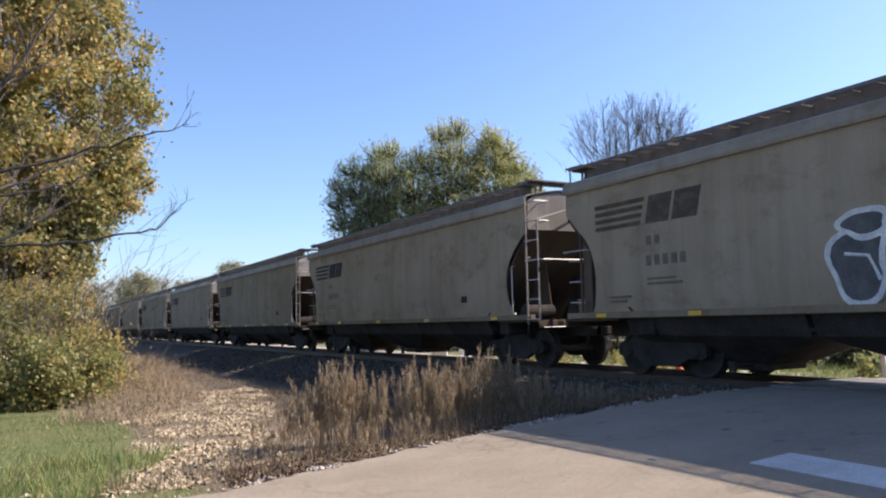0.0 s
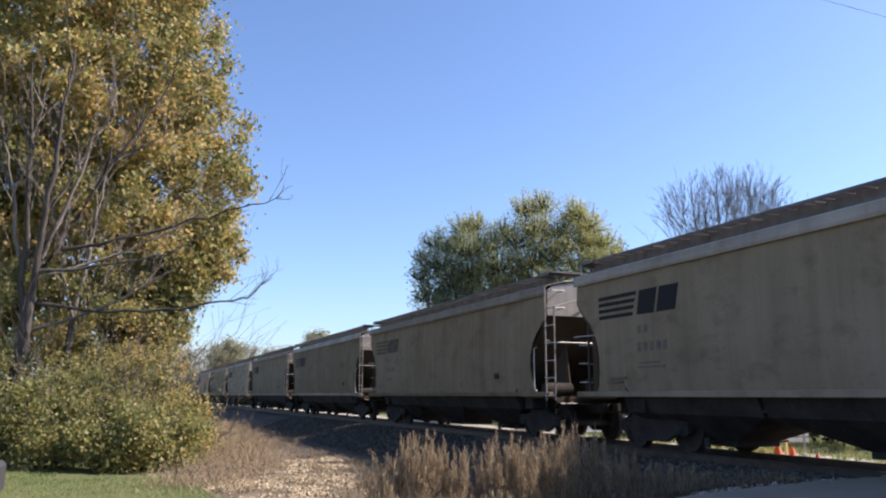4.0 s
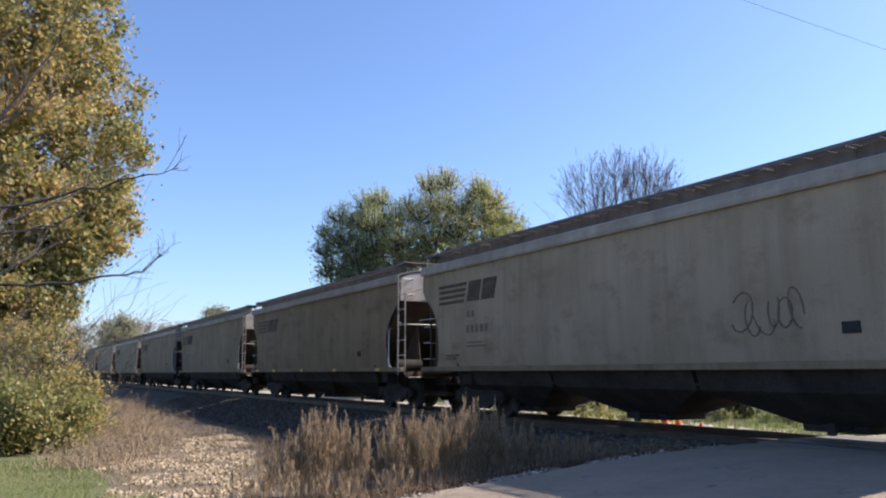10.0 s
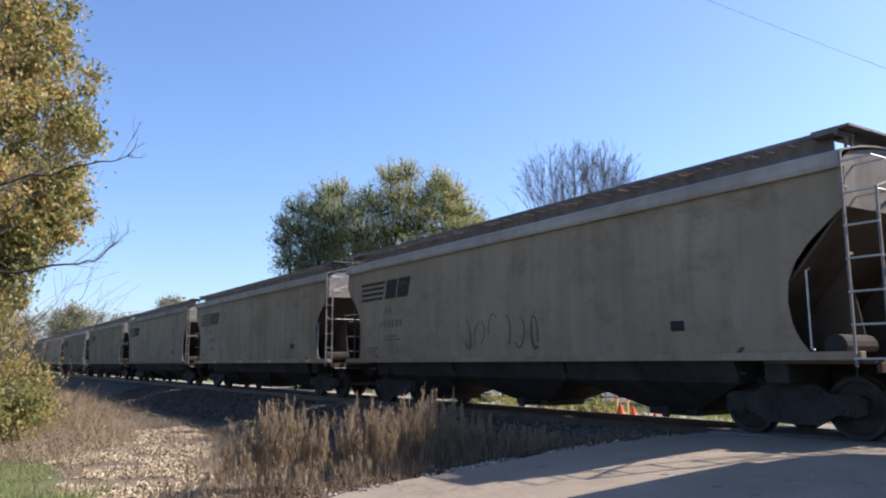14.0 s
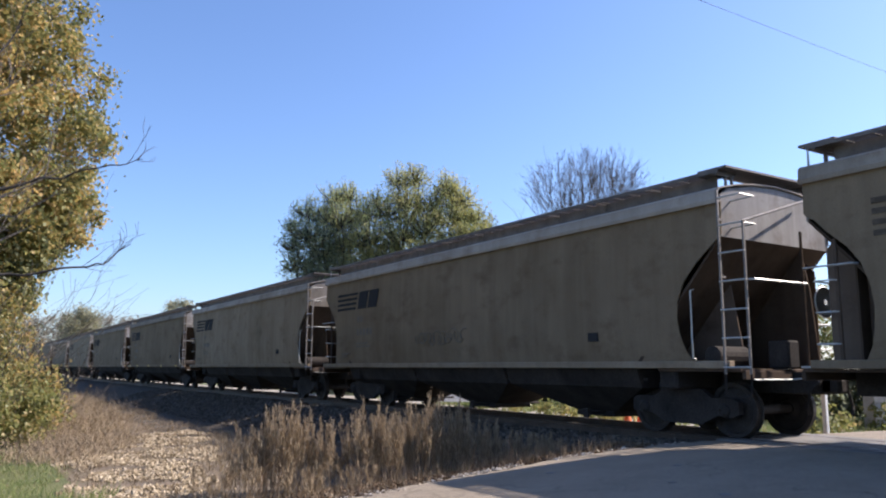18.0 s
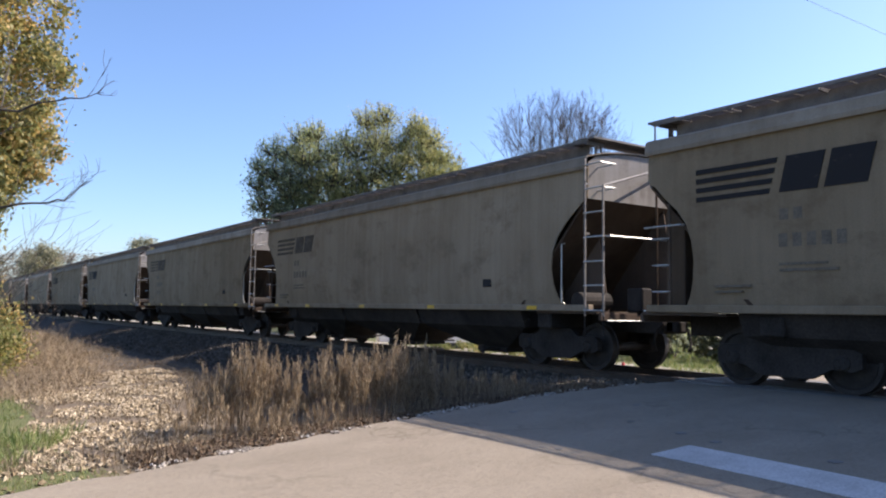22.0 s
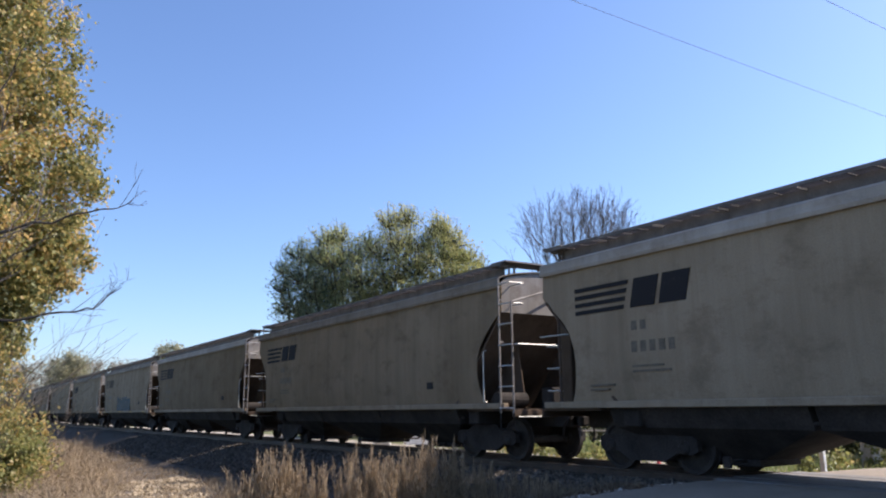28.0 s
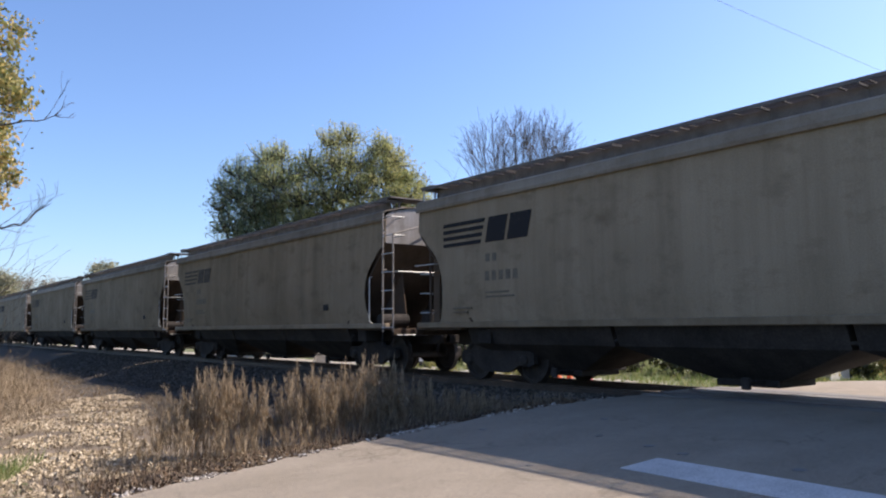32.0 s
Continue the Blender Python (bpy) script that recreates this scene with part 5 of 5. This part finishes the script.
leafy_tree("far_tree", "green tree at the far end of the train, paled for haze", (24.5, 200), 5, 0.5, (24.5, 200, 8.0), (4.2, 4, 7.0), 60, 14000, 0.45, leaf_haze, 1.2, 34, lead=4, depth=2)


def far_woods():
    c = []
    for i in range(150):
        az = -9 + 55 * i / 150 + rs.uniform(-0.3, 0.3)
        d = rs.uniform(290, 340)
        top = 20 + 1.6 * noise.noise(Vector((az * 0.4, 0, 0))) + rs.uniform(-1.5, 1.5)
        x, y = d * math.sin(radians(az)), d * math.cos(radians(az))
        c += [(x, y, z) for z in np.linspace(2.0, top - 3.0, 5)]
    pts = clumped(190000, c, 1.7)
    pts = pts[pts[:, 2] > -0.3]
    return tagged(new("far_woods", quads_mesh("far_woods", leaves(rs, pts, 0.62), leaf_far)), "brown autumn woods along the horizon, haze put into their colour", "woods", kind="stuff")


far_woods()

# ---- things glimpsed under the cars, on the far side of the track ----
orange = plain("orange_plastic", (0.80, 0.16, 0.03), 0.5)
red = plain("red_plastic", (0.65, 0.06, 0.05), 0.5)
white = plain("white_enamel", (0.78, 0.78, 0.76), 0.35)
pale_yellow = plain("pale_yellow_paint", (0.62, 0.50, 0.20), 0.6)
tan = plain("tan_sheet_metal", (0.42, 0.39, 0.33), 0.6)
black = plain("black_rubber", (0.03, 0.03, 0.032), 0.7)
navy = plain("dark_blue_car_paint", (0.03, 0.028, 0.06), 0.25)
glass_m, gnt, gp = shader("dark_window_glass")
gp.inputs["Base Color"].default_value = (0.02, 0.025, 0.03, 1)
gp.inputs["Roughness"].default_value = 0.05
lamp_glass = plain("clear_lamp_lens", (0.6, 0.6, 0.62), 0.1)


def cone(at, h, m, label):
    ob = thing("traffic_cone", label, "traffic cone", (*at, ground_z(*at)), "cones beside the track")
    part("base", Geo().box(-0.2, 0.2, -0.2, 0.2, 0.0, 0.04, 0.01), m, ob)
    g = Geo()
    n = 14
    vs = [(r * math.cos(6.2832 * k / n), r * math.sin(6.2832 * k / n), z) for r, z in ((0.15, 0.04), (0.03, h)) for k in range(n)]
    g.add(vs, [(k, (k + 1) % n, n + (k + 1) % n, n + k) for k in range(n)] + [tuple(range(n, 2 * n))])
    part("cone", g, m, ob)


for at, h, m in (((14.75, 14.45), 0.45, orange), ((15.05, 14.3), 0.45, orange), ((15.25, 13.75), 0.36, red), ((15.05, 14.75), 0.45, orange)):
    cone(at, h, m, "orange-red traffic cone standing beside the track" if m is orange else "short red traffic cone beside the track")

bz = ground_z(19.2, 18.6)
rack = thing("barricade", "white slatted road barricade on the far verge", "barricade", (19.2, 18.6, bz), turn=-44)
for i in range(3):
    part("slat", Geo().box(-0.75, 0.75, -0.02, 0.02, 0.40 + i * 0.19, 0.53 + i * 0.19, 0.006), white, rack)
part("top_bar", Geo().box(-2.3, 0.8, -0.03, 0.01, 0.99, 1.04, 0.006), tan, rack)
for x in (-0.62, 0.62):
    part("upright", Geo().box(x - 0.03, x + 0.03, -0.06, -0.022, 0.05, 1.0, 0.005), tan, rack)
    part("foot", Geo().box(x - 0.04, x + 0.04, -0.5, 0.5, 0.0, 0.06, 0.005), tan, rack)
for x, y in ((15.5, 15.3), (15.75, 15.15)):
    stake = thing("marker_stake", "short pale yellow marker stake behind the cones", "stake", (x, y, ground_z(x, y) - 0.05), "stakes beside the track")
    part("shaft", Geo().box(-0.03, 0.03, -0.03, 0.03, 0.0, 0.78, 0.006), pale_yellow, stake)
    part("cap", Geo().box(-0.035, 0.035, -0.035, 0.035, 0.78, 0.81, 0.006), orange, stake)


def motor_car(name, label, at, turn, body_mat, high=1.45, hood=0.95, length=4.5, width=1.78):
    """A parked car: length along its own y, front at y = 0, wheels on z = 0."""
    ob = thing(name, label, "car", at, turn=turn)
    w = width / 2
    low = [(0.02, 0.28), (-0.03, 0.45), (0.0, hood - 0.5), (0.06, hood - 0.36), (0.16, hood - 0.2), (0.4, hood - 0.06), (1.25, hood + 0.06), (length - 0.9, hood + 0.1), (length - 0.08, hood), (length, 0.55), (length - 0.05, 0.28)]
    g = Geo()

    def at_uv(u, v):
        y, z = low[round(u * (len(low) - 1))]
        s = -1 + 2 * v
        tuck = 1 - 0.16 * abs(s) ** 6
        bow = 0.22 * (1 - math.cos(s * 1.2)) * (1 if y < length / 2 else -1)
        return s * w, y + bow, 0.28 + (z - 0.28) * (tuck if z > 0.5 else 1)
    n, m = len(low) - 1, 14
    vs = [at_uv(i / n, j / m) for i in range(n + 1) for j in range(m + 1)]
    k = m + 1
    g.add(vs, [(i * k + j, (i + 1) * k + j, (i + 1) * k + j + 1, i * k + j + 1) for i in range(n) for j in range(m)] + [tuple(i * k for i in range(n + 1)), tuple(i * k + m for i in range(n, -1, -1)), tuple(list(range(m + 1)) + list(range(n * k + m, n * k - 1, -1)))])
    part("body", g, body_mat, ob, "", True)
    cab = [(1.2, hood + 0.03), (2.0, high - 0.04), (2.5, high), (3.4, high - 0.05), (length - 0.75, hood + 0.06)]
    part("cabin_glass", Geo().prism(cab, 0, -w + 0.14, w - 0.14), glass_m, ob)
    part("cabin_roof", Geo().prism([(1.9, high - 0.07), (2.5, high + 0.012), (3.5, high - 0.05), (3.55, high - 0.09), (2.5, high - 0.04)], 0, -w + 0.12, w - 0.12), body_mat, ob)
    for x in (-w + 0.03, w - 0.21):
        for y in (0.85, length - 0.9):
            wheel = part("wheel", Geo().lathe([(0.0, 0.20), (0.0, 0.33), (0.03, 0.35), (0.15, 0.35), (0.18, 0.33), (0.18, 0.20)], 24, (x, y, 0.35)), black, ob)
            part("rim", Geo().lathe([(0.01, 0.05), (0.02, 0.2), (0.16, 0.2), (0.17, 0.05)], 16, (x, y, 0.35)), lamp_glass, wheel)
    for x in (-w + 0.12, w - 0.42):
        part("headlight", Geo().box(x, x + 0.3, 0.10, 0.34, hood - 0.34, hood - 0.2, 0.03), glass_m, ob)
    part("bumper", Geo().box(-w + 0.3, w - 0.3, -0.03, 0.15, 0.3, 0.46, 0.02), black, ob)
    part("grille", Geo().box(-0.45, 0.45, -0.02, 0.1, hood - 0.36, hood - 0.2, 0.02), black, ob)
    return ob


motor_car("parked_car", "white car parked on the far side of the track", (21.5, 28.5, ground_z(21.5, 28.5)), 60, white)
motor_car("waiting_car", "dark blue car waiting in the road lane", (-0.52, 4.1, road_z(-1.5) - 0.005), 90, navy, 1.90, 1.42, 4.8, 1.9)

px, py = 16.0, 9.85
post = thing("marker_post", "weathered white marker post beside the road", "post", (px, py, ground_z(px, py) - 0.1))
part("shaft", Geo().box(-0.05, 0.05, -0.05, 0.05, 0, 1.25, 0.01), white, post)
part("cap", Geo().box(-0.06, 0.06, -0.06, 0.06, 1.25, 1.29, 0.01), tan, post)
cz = ground_z(22.2, 11.4)
hut = thing("signal_cabinet", "tan metal signal cabinet beside the far road", "cabinet", (22.2, 11.4, cz - 0.05), turn=10)
part("body", Geo().box(-0.9, 0.9, -0.7, 0.7, 0.12, 1.9, 0.02), tan, hut)
part("roof", Geo().box(-1.0, 1.0, -0.8, 0.8, 1.9, 1.98, 0.02), white, hut)
part("plinth", Geo().box(-0.95, 0.95, -0.75, 0.75, 0.0, 0.12, 0.01), ballast_grey, hut)
part("door", Geo().box(-0.925, -0.9, -0.4, 0.4, 0.25, 1.75, 0.01), white, hut)
for x, y, w, h, n in ((17.5, 20.6, 0.9, 0.75, 900), (17.3, 17.9, 0.8, 0.6, 800), (21.4, 11.6, 0.7, 0.9, 900), (20.0, 10.3, 0.5, 0.9, 700), (24.5, 10.9, 0.8, 1.2, 900), (17.4, 10.7, 0.6, 0.9, 700), (16.8, 22.8, 0.8, 0.7, 700)):
    ob = thing("verge_bush", "low green bush on the far verge", "shrub", (x, y, ground_z(x, y)), "bushes beyond the track")
    pts = clumped(n, shell_clumps(24, (0, 0, h * 0.45), (w, w, h * 0.5)), 0.12)
    pts = pts[pts[:, 2] > 0.02]
    part("foliage", quads_mesh("foliage", leaves(rs, pts, 0.11), leaf_bush), leaf_bush, ob)

ux, uy = 15.6, 29.0
box = thing("utility_box", "white metal utility box on the far verge", "utility box", (ux, uy, ground_z(ux, uy) - 0.05), turn=-20)
part("body", Geo().box(-0.35, 0.35, -0.25, 0.25, 0.08, 1.05, 0.03), white, box)
part("lid", Geo().prism([(-0.3, 1.05), (-0.3, 1.1), (0.0, 1.17), (0.3, 1.1), (0.3, 1.05)], 0, -0.4, 0.4), white, box)
part("plinth", Geo().box(-0.42, 0.42, -0.32, 0.32, 0.0, 0.08, 0.01), ballast_grey, box)
part("door", Geo().box(-0.3, 0.3, -0.262, -0.25, 0.15, 0.98, 0.004), tan, box)

# ---- an unbroken thicket along the verge's far side, shade in its leaf colour ----
for i in range(17):
    y = 11.0 + i * 2.6 + 0.03 * i * i
    x = 24.6 + 0.8 * math.sin(i * 1.7) + 0.05 * i
    h = 1.9 + 0.5 * math.sin(i * 2.3)
    ob = thing("thicket_bush", "dark green bush in the thicket beyond the track, shade in its colour", "shrub", (x, y, ground_z(x, y)), "thicket beyond the track")
    rng = random.Random(400 + i)
    rows, tips = [], []
    for k in range(6):
        a = rng.uniform(0, 6.28)
        limbs(rng, (0, 0, 0), (math.cos(a) * 0.5, math.sin(a) * 0.5, 1), h * 0.7, 0.02, 1, rows, tips, 0.6, 0.3, (1, 3), 4)
    part("woody_stem", wood_mesh("stems", rows, bark_dark), bark_dark, ob)
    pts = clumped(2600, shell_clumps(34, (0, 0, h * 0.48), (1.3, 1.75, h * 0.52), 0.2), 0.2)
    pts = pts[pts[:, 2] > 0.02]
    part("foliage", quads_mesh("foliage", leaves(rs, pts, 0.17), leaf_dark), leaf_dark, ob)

# ---- a belt of scrub and small trees on the far side, seen through the gaps between the cars ----
for i, (x, y) in enumerate(((38, 6), (42, 13), (40, 20), (45, 27), (41, 33), (36, 39), (30, 44), (50, 18), (52, 8), (22, 48), (48, 36))):
    leafy_tree("scrub_tree", "small yellow-green scrub tree beyond the tracks", (x, y), 1.6, 0.1, (x, y, 3.3), (2.9, 2.9, 3.5), 50, 3400, 0.25, leaf_bush if i % 2 else leaf_green, 0.45, 50 + i, lead=4, depth=1)

# ---- overhead wires along the road ----
for y in (10.2, 7.5):
    w = thing("power_line", "thin dark overhead wire along the road", "wire", group="overhead wires")
    pts = [(x, y, 9.05 + 0.9 * ((x - 18) / 52) ** 2) for x in np.linspace(-34, 70, 40)]
    part("wire", Geo().tube(pts, 0.0045, 5), tie_wood, w)
for x in (-34, 70):
    pole = thing("utility_pole", "brown wooden utility pole with a crossarm", "pole", (x, 8.85, ground_z(x, 8.85) - 0.3))
    part("shaft", Geo().tube([(0, 0, 0), (0, 0, 10.9)], [0.16, 0.11], 10), tie_wood, pole)
    part("crossarm", Geo().box(-0.06, 0.06, -1.6, 1.6, 10.0, 10.12, 0.01), tie_wood, pole)
    for y in (-1.35, 1.35):
        part("insulator", Geo().tube([(0, y, 10.12), (0, y, 10.24)], 0.04, 8), white, pole)

# ---- tar spots on the asphalt before the rails ----
for x, y, r in ((6.45, 7.66, 0.07), (6.89, 6.1, 0.06), (6.74, 5.28, 0.09), (6.62, 4.77, 0.08), (6.68, 3.61, 0.09), (5.3, 5.6, 0.05), (7.9, 6.9, 0.07)):
    top = road_z(x) + 0.03 * math.sin(math.pi * (y - ROAD_NEAR) / (road_edge(x) - ROAD_NEAR)) + 0.005
    g = Geo()
    n = 14
    ring = [(x + 0.8 * r * (1 + 0.25 * math.sin(2 * k + 9 * x)) * math.cos(6.2832 * k / n), y + 0.65 * r * (1 + 0.2 * math.cos(3 * k + 5 * y)) * math.sin(6.2832 * k / n)) for k in range(n)]
    g.prism(ring, 2, top - 0.012, top)
    tagged(new("tar_spot", g.mesh("tar_spot", patch_asphalt)), "dark tar spot on the asphalt road", "stain", "tar spots on the road")


# ---- what moves: every car along the straight track, and its wheels ----
RUN = [(0.0, 0.0), (3.0, 49.9), (7.0, 116.5), (10.0, 166.85), (14.0, 234.2), (19.0, 318.4), (23.0, 385.7), (28.0, 469.8), (32.0, 537.0)]


def rolled(t):
    for (a, p), (b, q) in zip(RUN, RUN[1:]):
        if t <= b:
            return p + (q - p) * (t - a) / (b - a)
    return RUN[-1][1]


def motions():
    for k, car in train:
        walk(car, [(t, pose(SIDE_X, stand(k) - rolled(t), 0)) for t in range(0, 33, 2)])
    for s, name in ((-1, wheels_a), (1, wheels_b)):
        walk(name[0], [(i / FPS, pose(CX, s * AXLE, 0.457, math.degrees(rolled(i / FPS) / 0.457))) for i in range(32 * FPS + 1)])
        keys = name[0].animation_data
        for car in [c for _, c in train]:
            for truck in car.children:
                for w in truck.children:
                    if w.name.startswith("wheelset") and w.location.y * s > 0 and w != name[0]:
                        w.rotation_mode = "QUATERNION"
                        w.animation_data_create()
                        w.animation_data.action = keys.action
                        w.animation_data.action_slot = keys.action_slot


motions()
